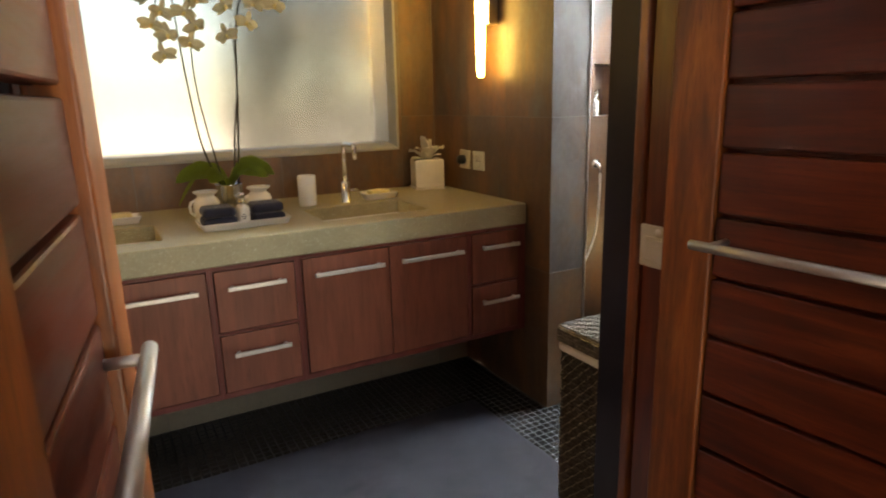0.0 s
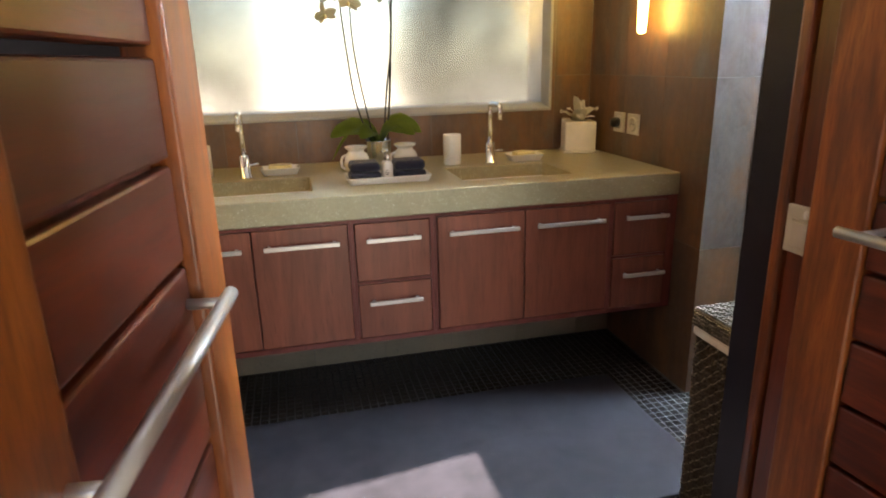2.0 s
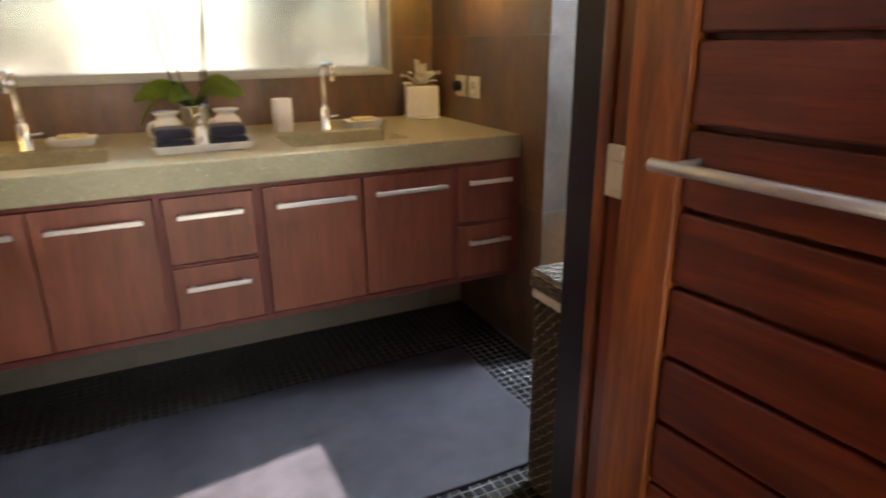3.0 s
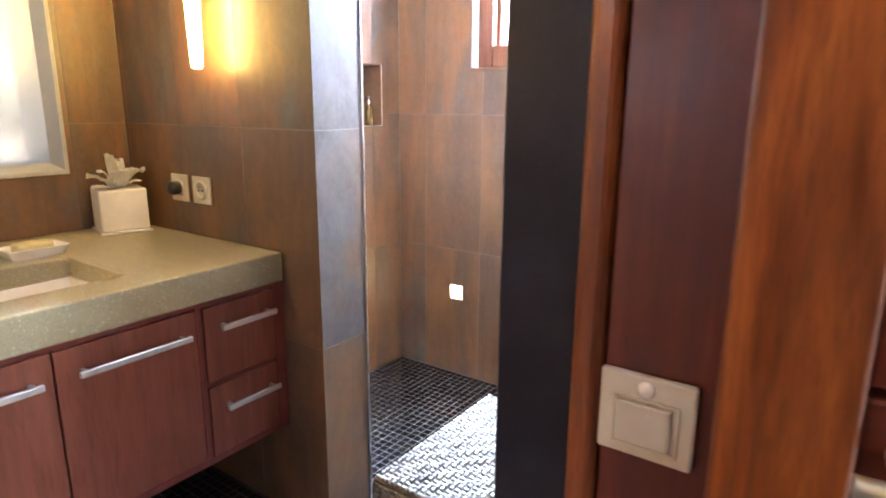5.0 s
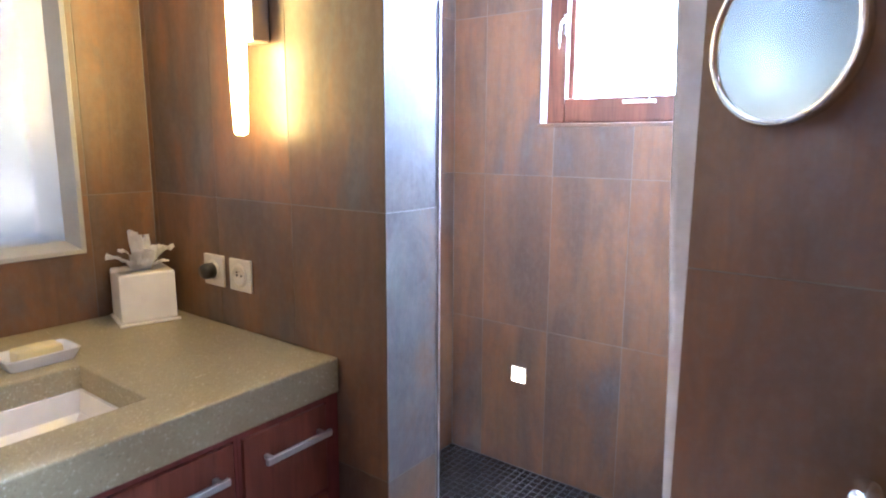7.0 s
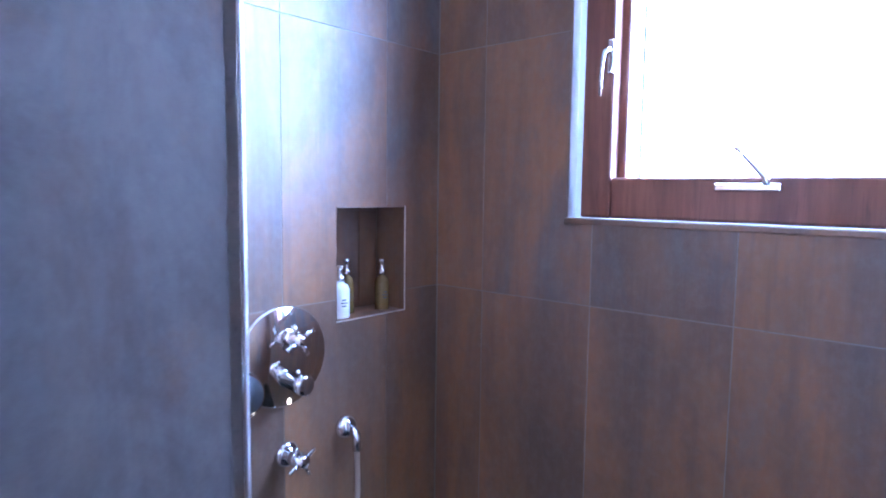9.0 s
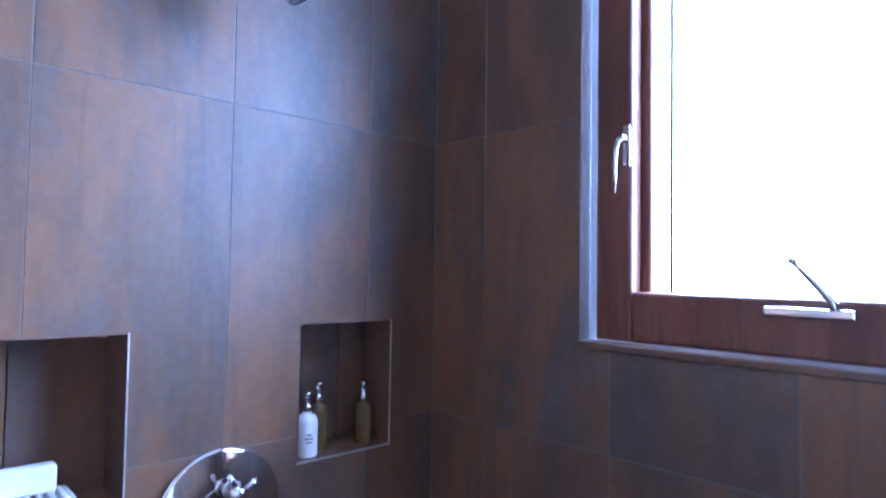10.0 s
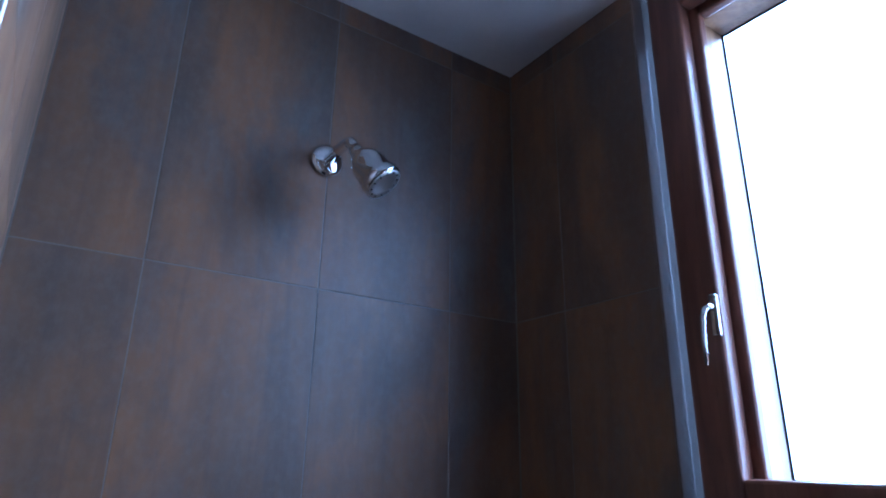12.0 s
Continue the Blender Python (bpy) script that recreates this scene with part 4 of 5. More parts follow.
def blade(bm, pts, width, droop=0.25, n=14):
    """A leaf along points, widest before its middle, folded along its rib."""
    pts = [Vector(p) for p in pts]
    rows = []
    for i in range(n + 1):
        s = i / n * (len(pts) - 1)
        k = min(int(s), len(pts) - 2)
        p = pts[k].lerp(pts[k + 1], s - k)
        d = (pts[k + 1] - pts[k]).normalized()
        side = d.cross(Vector((0, 0, 1))).normalized()
        up = side.cross(d)
        tilt = 0.65 if side.y < 0 else -0.65
        side, up = side * math.cos(tilt) - up * math.sin(tilt), up * math.cos(tilt) + side * math.sin(tilt)
        t = i / n
        w = width * (math.sin(math.pi * min(1, t * 0.92 + 0.06)) ** 0.7) * (1.0 if t < 0.97 else 0.25)
        rows.append([bm.verts.new(p + side * w * q + up * (abs(q) * w * droop)) for q in (-1, -0.5, 0, 0.5, 1)])
    for a, b in zip(rows, rows[1:]):
        for i in range(4):
            f = bm.faces.new((a[i], a[i + 1], b[i + 1], b[i]))
            f.smooth = True
    bmesh.ops.solidify(bm, geom=bm.faces[:], thickness=0.0012)
    return bm


zb = ZT + 0.090
for tip, mid, w in (((-0.190, -0.06, 0.045), (-0.085, -0.03, 0.082), 0.042), ((0.165, -0.05, 0.048), (0.075, -0.03, 0.092), 0.044), ((-0.120, 0.03, 0.065), (-0.06, 0.02, 0.075), 0.036),
                    ((0.130, -0.09, 0.045), (0.06, -0.05, 0.075), 0.038), ((-0.08, -0.10, 0.040), (-0.04, -0.06, 0.065), 0.036), ((-0.185, 0.0, -0.050), (-0.12, 0.0, 0.050), 0.009)):
    m1 = Vector(mid)
    part("leaf", blade(bmesh.new(), [(ox, oy, zb), Vector((ox, oy, zb)) + m1 * 0.6 + Vector((0, 0, 0.02)), Vector((ox, oy, zb)) + m1, Vector((ox, oy, zb)) + m1.lerp(Vector(tip), 0.55) + Vector((0, 0, 0.006)), Vector((ox, oy, zb)) + Vector(tip)], w), LEAF, orc)


def curve(pts, n=40):
    """A smooth line through four or more points."""
    pts = [Vector(p) for p in pts]
    out = []
    ext = [pts[0] * 2 - pts[1]] + pts + [pts[-1] * 2 - pts[-2]]
    seg = len(pts) - 1
    for i in range(n + 1):
        s = i / n * seg
        k = min(int(s), seg - 1)
        t = s - k
        p0, p1, p2, p3 = ext[k:k + 4]
        out.append(0.5 * ((2 * p1) + (p2 - p0) * t + (2 * p0 - 5 * p1 + 4 * p2 - p3) * t * t + (3 * p1 - p0 - 3 * p2 + p3) * t ** 3))
    return out


def flower(c, face, size, parent, seed):
    """An orchid bloom: two broad petals, three narrow sepals and a small lip."""
    r = random.Random(seed)
    q = Vector(face).to_track_quat("Z", "Y").to_matrix().to_4x4()
    m = Matrix.Translation(c) @ q @ Matrix.Rotation(r.uniform(-0.5, 0.5), 4, "Z")
    bm = bmesh.new()
    for ang, ln, wd in ((90, 1.0, 0.50), (0, 1.05, 0.78), (180, 1.05, 0.78), (215, 0.95, 0.46), (325, 0.95, 0.46)):
        a = radians(ang)
        rows = []
        for i in range(6):
            t = i / 5
            w = size * wd * 0.5 * math.sin(math.pi * (0.12 + 0.86 * t)) ** 0.6 if i else size * 0.06
            p = Vector((math.cos(a), math.sin(a), 0)) * size * ln * t
            s = Vector((-math.sin(a), math.cos(a), 0))
            rows.append([bm.verts.new(m @ (p + s * w * k + Vector((0, 0, -size * 0.35 * t * t + size * 0.10 * abs(k))))) for k in (-1, 0, 1)])
        for x, y in zip(rows, rows[1:]):
            for i in range(2):
                f = bm.faces.new((x[i], x[i + 1], y[i + 1], y[i]))
                f.smooth = True
    bmesh.ops.solidify(bm, geom=bm.faces[:], thickness=0.0008)
    fl_ = part("flower", bm, PETAL, parent, "white orchid bloom")
    lip = bmesh.new()
    bmesh.ops.create_uvsphere(lip, u_segments=10, v_segments=6, radius=size * 0.20, matrix=m @ Matrix.Translation((0, -size * 0.16, size * 0.10)) @ Matrix.Diagonal((0.8, 1.2, 0.8, 1)))
    part("lip", lip, SOAP, fl_, "yellowish lip")


stem_a = curve([(ox - 0.026, oy, zb), (ox - 0.080, oy - 0.005, zb + 0.17), (ox - 0.104, oy - 0.01, zb + 0.36), (ox - 0.120, oy - 0.02, zb + 0.54), (ox - 0.130, oy - 0.03, zb + 0.68), (ox - 0.160, oy - 0.05, zb + 0.73), (ox - 0.185, oy - 0.06, zb + 0.65), (ox - 0.180, oy - 0.07, zb + 0.50)])
stem_b = curve([(ox + 0.035, oy, zb), (ox + 0.056, oy + 0.01, zb + 0.20), (ox + 0.070, oy + 0.005, zb + 0.41), (ox + 0.078, oy - 0.01, zb + 0.56), (ox + 0.100, oy - 0.03, zb + 0.68), (ox + 0.150, oy - 0.06, zb + 0.72), (ox + 0.205, oy - 0.09, zb + 0.67)])
stem_c = curve([(ox - 0.012, oy + 0.005, zb), (ox - 0.046, oy, zb + 0.17), (ox - 0.078, oy - 0.01, zb + 0.38), (ox - 0.080, oy - 0.02, zb + 0.56), (ox - 0.062, oy - 0.04, zb + 0.68), (ox - 0.070, oy - 0.06, zb + 0.70), (ox - 0.086, oy - 0.075, zb + 0.62), (ox - 0.086, oy - 0.08, zb + 0.535)])
stem_d = curve([(ox + 0.022, oy + 0.012, zb), (ox + 0.044, oy + 0.014, zb + 0.20), (ox + 0.072, oy + 0.010, zb + 0.41), (ox + 0.066, oy, zb + 0.60)])
for st_, thick in ((stem_a, 0.0036), (stem_b, 0.0046), (stem_c, 0.0032), (stem_d, 0.0038)):
    part("stem", rod(bmesh.new(), st_, thick, 8, 0.6), STEM, orc)
for st_, spots in ((stem_a, ((28, -0.02, 0.01), (31, 0.025, -0.01), (33, -0.03, 0.0), (35, 0.015, -0.01), (37, -0.022, 0.0), (38, 0.022, -0.005), (40, 0.0, -0.015))),
                   (stem_c, ((31, 0.02, -0.005), (34, -0.016, 0.0), (37, 0.016, 0.0), (40, -0.006, -0.01))),
                   (stem_b, ((20, -0.035, 0.0), (22, 0.035, 0.005), (24, -0.045, 0.02), (26, 0.05, 0.0), (29, -0.02, 0.02), (32, 0.03, -0.03), (36, 0.01, 0.0), (40, 0.0, -0.01)))):
    for k, (i, dx, dz) in enumerate(spots):
        flower(st_[i] + Vector((dx, -0.015, dz)), (0.35 * (k % 3 - 1), -1, -0.2), 0.042, orc, k)

# tissue box
tx, ty, ta = 1.318, 2.628, radians(-16)
tb = thing("tissue_box", (tx, ty, ZT), "white ceramic tissue box with a tissue pulled up", "tissue box")
bm = boxed(-0.068, 0.068, -0.068, 0.068, 0.008, 0.136, bevel=0.006, seg=3)
box(bm, -0.074, 0.074, -0.074, 0.074, 0.0, 0.0075, bevel=0.002)
bmesh.ops.transform(bm, matrix=Matrix.Translation((tx, ty, ZT)) @ Matrix.Rotation(ta, 4, "Z"), verts=bm.verts)
part("box", bm, WHITE, tb)
rng = random.Random(11)
SHEETS = ((205, 0.108, 0.018, 0.040), (182, 0.088, 0.036, 0.036), (160, 0.050, 0.060, 0.036), (185, 0.020, 0.096, 0.040), (255, 0.034, 0.060, 0.042), (50, 0.036, 0.074, 0.030), (20, 0.062, 0.060, 0.034), (352, 0.084, 0.046, 0.036), (322, 0.064, 0.026, 0.040), (235, 0.066, 0.024, 0.040))
for k, (deg, reach, rise, wide) in enumerate(SHEETS):
    bm = bmesh.new()
    d, s = Vector((math.cos(radians(deg)), math.sin(radians(deg)), 0)), Vector((-math.sin(radians(deg)), math.cos(radians(deg)), 0))
    rows = []
    for i in range(9):
        t = i / 8
        w = wide * (0.45 + 1.5 * t) * (1 - t) ** 0.75 + 0.0010
        c = d * (0.004 + reach * t) + Vector((0, 0, 0.134 + rise * math.sin(t * 1.75) + 0.004 * noise.noise((t * 5, k, 1.0))))
        rows.append([bm.verts.new(Vector((tx, ty, ZT)) + c + s * w * q + Vector((0, 0, 0.016 * abs(q) * t * (1 if k % 2 else -0.4))) + Vector((noise.noise((q * 3, t * 4, k)), noise.noise((q * 3, t * 4, k + 9)), noise.noise((q * 3, t * 4, k + 5)))) * 0.008 * t) for q in (-1, -0.6, -0.2, 0.2, 0.6, 1)])
    for x, y in zip(rows, rows[1:]):
        for i in range(5):
            bm.faces.new((x[i], x[i + 1], y[i + 1], y[i]))
    bmesh.ops.solidify(bm, geom=bm.faces[:], thickness=0.0005)
    part("tissue", bm, TISSUE, tb, "crumpled white tissue")


# ---- plates on walls ----
def plate(name, y0, y1, z0, z1, x, label, category):
    p = thing(name, (x, (y0 + y1) / 2, z0), label, category, "")
    part("plate", boxed(x - 0.009, x, y0, y1, z0, z1, bevel=0.0025, seg=2), PLASTIC, p)
    return p, (y0 + y1) / 2, (z0 + z1) / 2


facing = Matrix.Rotation(radians(-90), 4, "Y")
p, cy, cz = plate("wall_socket", 2.398, 2.482, 0.920, 1.002, X_STUB, "ivory wall socket with a black plug in it", "socket")
part("insert", lathe(bmesh.new(), [(0.0, 0.0), (0.027, 0.0), (0.027, 0.003), (0.0, 0.003)], (X_STUB - 0.009, cy, cz), 28, facing), PLASTIC, p)
part("plug", lathe(bmesh.new(), [(0.0, 0.0), (0.021, 0.0), (0.021, 0.020), (0.016, 0.030), (0.0, 0.031)], (X_STUB - 0.0125, cy, cz), 28, facing), BLACKPL, p, "round black plug")
p, cy, cz = plate("wall_socket", 2.284, 2.370, 0.920, 1.002, X_STUB, "ivory wall socket with a round recess", "socket")
part("insert", lathe(bmesh.new(), [(0.030, 0.0), (0.030, 0.004), (0.021, 0.004), (0.020, 0.0005), (0.0, 0.0005)], (X_STUB - 0.009, cy, cz), 28, facing), PLASTIC, p)
for dy in (-0.009, 0.009):
    part("pin_hole", lathe(bmesh.new(), [(0.0, 0.0), (0.0032, 0.0), (0.0032, 0.001), (0.0, 0.001)], (X_STUB - 0.0100, cy + dy, cz), 10, facing), BLACKPL, p)
part("earth_pin", rod(bmesh.new(), [(X_STUB - 0.009, cy, cz + 0.010), (X_STUB - 0.018, cy, cz + 0.010)], 0.0024, 8), CHROME, p)
p, cy, cz = plate("light_switch", 0.773, 0.857, 0.910, 0.989, DOOR_X1 - 0.0125, "ivory light switch on the wooden jamb", "light switch")
for b in ring(DOOR_X1 - 0.0238, DOOR_X1 - 0.0205, cy - 0.030, cy + 0.030, cz - 0.030, cz + 0.019, 0.004, 0.001):
    part("inner_frame", b, PLASTIC, p)
part("rocker", boxed(DOOR_X1 - 0.0260, DOOR_X1 - 0.0205, cy - 0.023, cy + 0.0255, cz - 0.0255, cz + 0.0145, bevel=0.002, seg=2), PLASTIC, p)
part("indicator", lathe(bmesh.new(), [(0.0, 0.0), (0.008, 0.0), (0.007, 0.0015), (0.0, 0.002)], (DOOR_X1 - 0.0215, cy, cz + 0.028), 20, facing), WHITE, p)

# round shaving mirror on the second partition
sm = thing("shaving_mirror", (X_STUB, 1.148, 1.42), "round chrome shaving mirror on the tiled partition", "mirror")
mm = Matrix.Rotation(radians(-30), 4, "Z") @ Matrix.Rotation(radians(-90), 4, "Y") @ Matrix.Scale(1.05, 4)
disc = lathe(bmesh.new(), [(0.0, 0.0041), (0.0900, 0.0040), (0.0900, 0.001), (0.0, 0.001)], (1.360, 1.148, 1.416), 56, mm)
for f in disc.faces:
    f.smooth = False
part("glass", disc, CLEARMIRROR, sm, "round mirror glass")
part("rim", lathe(bmesh.new(), [(0.0895, 0.003), (0.0915, 0.009), (0.096, 0.010), (0.0985, 0.006), (0.0985, -0.006), (0.094, -0.012), (0.0, -0.014)], (1.360, 1.148, 1.416), 56, mm), CHROME, sm, "chrome rim and back")
arm = part("arm", rod(bmesh.new(), [(1.370, 1.145, 1.416), (1.392, 1.148, 1.416), (1.409, 1.148, 1.416)], 0.009, 14), CHROME, sm)
part("rosette", lathe(bmesh.new(), [(0.0, 0.0), (0.030, 0.0), (0.030, 0.006), (0.022, 0.011), (0.0, 0.011)], (X_STUB - 0.0005, 1.148, 1.416), 32, facing), CHROME, sm)

# towel ring beside the doorway
tr = thing("towel_ring", (1.18, Y_IN, 0.99), "chrome towel ring on the wall beside the doorway", "towel ring")
part("rosette", lathe(bmesh.new(), [(0.0, 0.0), (0.022, 0.0), (0.022, 0.006), (0.0, 0.008)], (1.18, Y_IN + 0.0005, 0.948), 24, Matrix.Rotation(radians(-90), 4, "X")), CHROME, tr)
loop = [(1.18, 1.012, 0.939), (1.125, 1.012, 0.939)] + [tuple(p) for p in arc((1.125, 1.012, 0.924), 0.015, 90, 180, 4, (1, 0, 0), (0, 0, 1))] + [(1.110, 1.012, 0.790)] + [tuple(p) for p in arc((1.125, 1.012, 0.785), 0.015, 180, 270, 4, (1, 0, 0), (0, 0, 1))] + [(1.235, 1.012, 0.770)] + [tuple(p) for p in arc((1.235, 1.012, 0.785), 0.015, 270, 360, 4, (1, 0, 0), (0, 0, 1))] + [(1.25, 1.012, 0.924)] + [tuple(p) for p in arc((1.235, 1.012, 0.924), 0.015, 0, 90, 4, (1, 0, 0), (0, 0, 1))] + [(1.18, 1.012, 0.939)]
part("ring", rod(bmesh.new(), loop, 0.0145, 16), CHROME, tr)
part("post", rod(bmesh.new(), [(1.18, Y_IN + 0.004, 0.946), (1.18, 1.002, 0.945), (1.18, 1.012, 0.941)], 0.007, 12), CHROME, tr)


def hanging(name, x0, x1, y0, y1, z0, z1, along, waves, amp, mat, label, lean=0.0, nu=26, nv=40, top_round=0.0):
    """A hanging cloth of some thickness with upright folds; lean: how much wider it is at the top."""
    bm = bmesh.new()
    sides = []
    for side in (0, 1):
        g = []
        for j in range(nv + 1):
            t = j / nv
            row = []
            for i in range(nu + 1):
                s = i / nu
                if along == "y":
                    y = y0 + (y1 + lean * t - y0) * s + 0.006 * noise.noise((t * 5, s * 2, 3.0))
                    x = (x0 if side == 0 else x1) + amp * math.sin(s * waves * 6.28 + t * 0.8) + 0.003 * noise.noise((s * 6, t * 6, 1.0 + side))
                else:
                    x = x0 + (x1 - x0) * s + 0.005 * noise.noise((t * 5, s * 2, 9.0))
                    y = (y0 if side == 0 else y1 - (y1 - y0) * 0.85 * t ** 5) + amp * math.sin(s * waves * 6.28 + t) + 0.003 * noise.noise((s * 6, t * 6, 5.0 + side))
                row.append(bm.verts.new((x, y, z0 + (z1 - z0) * t - top_round * (2 * s - 1) ** 2 * t)))
            g.append(row)
        sides.append(g)
        for j in range(nv):
            for i in range(nu):
                f = bm.faces.new((g[j][i], g[j][i + 1], g[j + 1][i + 1], g[j + 1][i]))
                f.smooth = True
    a, b = sides
    for j in range(nv):
        for i in (0, nu):
            bm.faces.new((a[j][i], a[j + 1][i], b[j + 1][i], b[j][i]))
    for i in range(nu):
        for j in (0, nv):
            bm.faces.new((a[j][i], a[j][i + 1], b[j][i + 1], b[j][i]))
    return solid(name, bm, mat, label, "towel", ((x0 + x1) / 2, (y0 + y1) / 2, z0))


hanging("hand_towel", 1.120, 1.240, 0.995, 1.046, 0.46, 0.885, "x", 1.5, 0.004, CREAM, "cream terry hand towel hanging in the chrome ring", top_round=0.03)
hanging("bath_towel", 1.622, 1.640, 1.02, 1.312, 0.44, 2.02, "y", 2.5, 0.005, TOWELW, "white bath towel hanging inside the shower partition", lean=0.062)
hk = thing("towel_hook", (X_STUB2, 1.17, 2.03), "chrome hook holding the white bath towel", "hook")
part("hook", rod(bmesh.new(), [(X_STUB2, 1.17, 2.04), (1.62, 1.17, 2.035), (1.645, 1.17, 2.03), (1.652, 1.17, 2.05)], 0.006, 10), CHROME, hk)

# ---- shower fittings ----
out = Matrix.Rotation(radians(90), 4, "X")


def cross_handle(cx, cz, y, n, parent, name="cross_handle"):
    h = part(name, lathe(bmesh.new(), [(0.0, 0.0), (0.017, 0.0), (0.017, 0.030), (0.012, 0.034), (0.012, 0.052), (0.0, 0.053)], (cx, y, cz), 24, out), CHROME, parent)
    for k in range(n):
        a = radians(28 + 360 / n * k)
        d = Vector((math.cos(a), 0, math.sin(a)))
        c = Vector((cx, y - 0.042, cz))
        part("spoke", rod(bmesh.new(), [c + d * 0.008, c + d * 0.025, c + d * 0.036], 0.0046, 10), CHROME, h)
    return h


YS = Y_SHOWER - 0.0005
va = thing("shower_valve", (2.062, YS, 1.077), "round chrome shower valve plate with two cross handles", "shower valve")
part("plate", lathe(bmesh.new(), [(0.0, 0.0), (0.102, 0.0), (0.106, 0.003), (0.106, 0.009), (0.101, 0.013), (0.0, 0.015)], (2.062, YS, 1.077), 64, out), CHROME, va)
cross_handle(2.070, 1.118, YS - 0.014, 4, va)
h = part("temperature_knob", lathe(bmesh.new(), [(0.0, 0.0), (0.018, 0.0), (0.018, 0.045), (0.021, 0.047), (0.021, 0.064), (0.017, 0.067), (0.0, 0.068)], (2.066, YS - 0.014, 1.030), 28, out), CHROME, va)
part("button", lathe(bmesh.new(), [(0.0, 0.0), (0.005, 0.0), (0.005, 0.007), (0.0, 0.008)], (2.066, YS - 0.054, 1.051), 12), CHROME, h)
sv = thing("stop_valve", (2.074, YS, 0.865), "small chrome stop valve with a cross handle", "shower valve")
part("rosette", lathe(bmesh.new(), [(0.0, 0.0), (0.028, 0.0), (0.028, 0.004), (0.019, 0.010), (0.0, 0.012)], (2.074, YS, 0.865), 32, out), CHROME, sv)
cross_handle(2.074, 0.865, YS - 0.010, 4, sv)
ho = thing("hose_outlet", (2.231, YS, 0.880), "chrome wall elbow with a metal shower hose", "shower fitting")
part("rosette", lathe(bmesh.new(), [(0.0, 0.0), (0.029, 0.0), (0.029, 0.004), (0.022, 0.014), (0.014, 0.022), (0.0, 0.024)], (2.231, YS, 0.880), 32, out), CHROME, ho)
part("elbow", rod(bmesh.new(), [(2.231, YS - 0.012, 0.880), (2.231, YS - 0.030, 0.878), (2.231, YS - 0.038, 0.868), (2.231, YS - 0.040, 0.835)], 0.0105, 14), CHROME, ho)
hose = curve([(2.231, YS - 0.040, 0.840), (2.226, YS - 0.045, 0.70), (2.195, YS - 0.05, 0.50), (2.10, YS - 0.05, 0.345), (1.99, YS - 0.05, 0.42), (1.935, YS - 0.055, 0.70), (1.928, YS - 0.060, 0.90), (1.930, YS - 0.060, 0.985)], 90)
part("hose", rod(bmesh.new(), hose, 0.0062, 10), STEEL, ho, "flexible grey metal hose")
hs = thing("hand_shower", (1.930, YS, 1.035), "round chrome hand shower in its wall holder", "hand shower")
part("holder", lathe(bmesh.new(), [(0.0, 0.0), (0.022, 0.0), (0.022, 0.006), (0.014, 0.012), (0.014, 0.055), (0.0, 0.056)], (1.930, YS, 0.995), 24, out), CHROME, hs)
part("handle", rod(bmesh.new(), [(1.930, YS - 0.060, 0.985), (1.930, YS - 0.062, 1.01), (1.930, YS - 0.066, 1.035)], 0.012, 14), CHROME, hs)
part("head", lathe(bmesh.new(), [(0.0, 0.0), (0.030, 0.0), (0.041, 0.006), (0.043, 0.018), (0.040, 0.024), (0.0, 0.025)], (1.930, YS - 0.058, 1.040), 36, out @ Matrix.Rotation(radians(-12), 4, "X")), CHROME, hs)
part("spray_face", lathe(bmesh.new(), [(0.0, 0.0), (0.036, 0.0), (0.036, 0.001), (0.0, 0.002)], (1.930, YS - 0.0835, 1.045), 36, out @ Matrix.Rotation(radians(-12), 4, "X")), BLACKPL, hs, "dark grey spray face")

sh = thing("overhead_shower", (2.064, YS, 2.017), "chrome wall shower head on a bent arm", "shower head")
part("rosette", lathe(bmesh.new(), [(0.0, 0.0), (0.033, 0.0), (0.033, 0.004), (0.026, 0.010), (0.0, 0.012)], (2.064, YS, 2.017), 40, out), CHROME, sh)
part("arm", rod(bmesh.new(), [(2.064, YS - 0.008, 2.017), (2.0635, YS - 0.060, 2.018), (2.0635, YS - 0.092, 2.016), (2.064, YS - 0.104, 2.012), (2.067, YS - 0.112, 1.999), (2.070, YS - 0.116, 1.990)], 0.0105, 16), CHROME, sh)
ax = Vector((0.046, -0.043, -0.080)).normalized()
hm = ax.to_track_quat("Z", "Y").to_matrix().to_4x4()
hc = Vector((2.067, YS - 0.113, 1.998))
part("head", lathe(bmesh.new(), [(0.0, 0.0), (0.012, 0.0), (0.0125, 0.010), (0.018, 0.020), (0.028, 0.034), (0.0315, 0.045), (0.033, 0.074), (0.0355, 0.076), (0.0365, 0.090), (0.034, 0.094), (0.0, 0.094)], hc, 40, hm), CHROME, sh, "conical chrome spray head")
face = part("spray_face", lathe(bmesh.new(), [(0.0, 0.0942), (0.0325, 0.0942), (0.0325, 0.0952), (0.020, 0.0956), (0.019, 0.0948), (0.0, 0.0950)], hc, 40, hm), STEEL, sh)
for k in range(12):
    a = 2 * math.pi * k / 12
    part("nozzle", lathe(bmesh.new(), [(0.0, 0.0945), (0.0022, 0.0945), (0.0020, 0.0968), (0.0, 0.0970)], hc + hm.to_3x3() @ Vector((0.0275 * math.cos(a), 0.0275 * math.sin(a), 0)), 8, hm), BLACKPL, face)

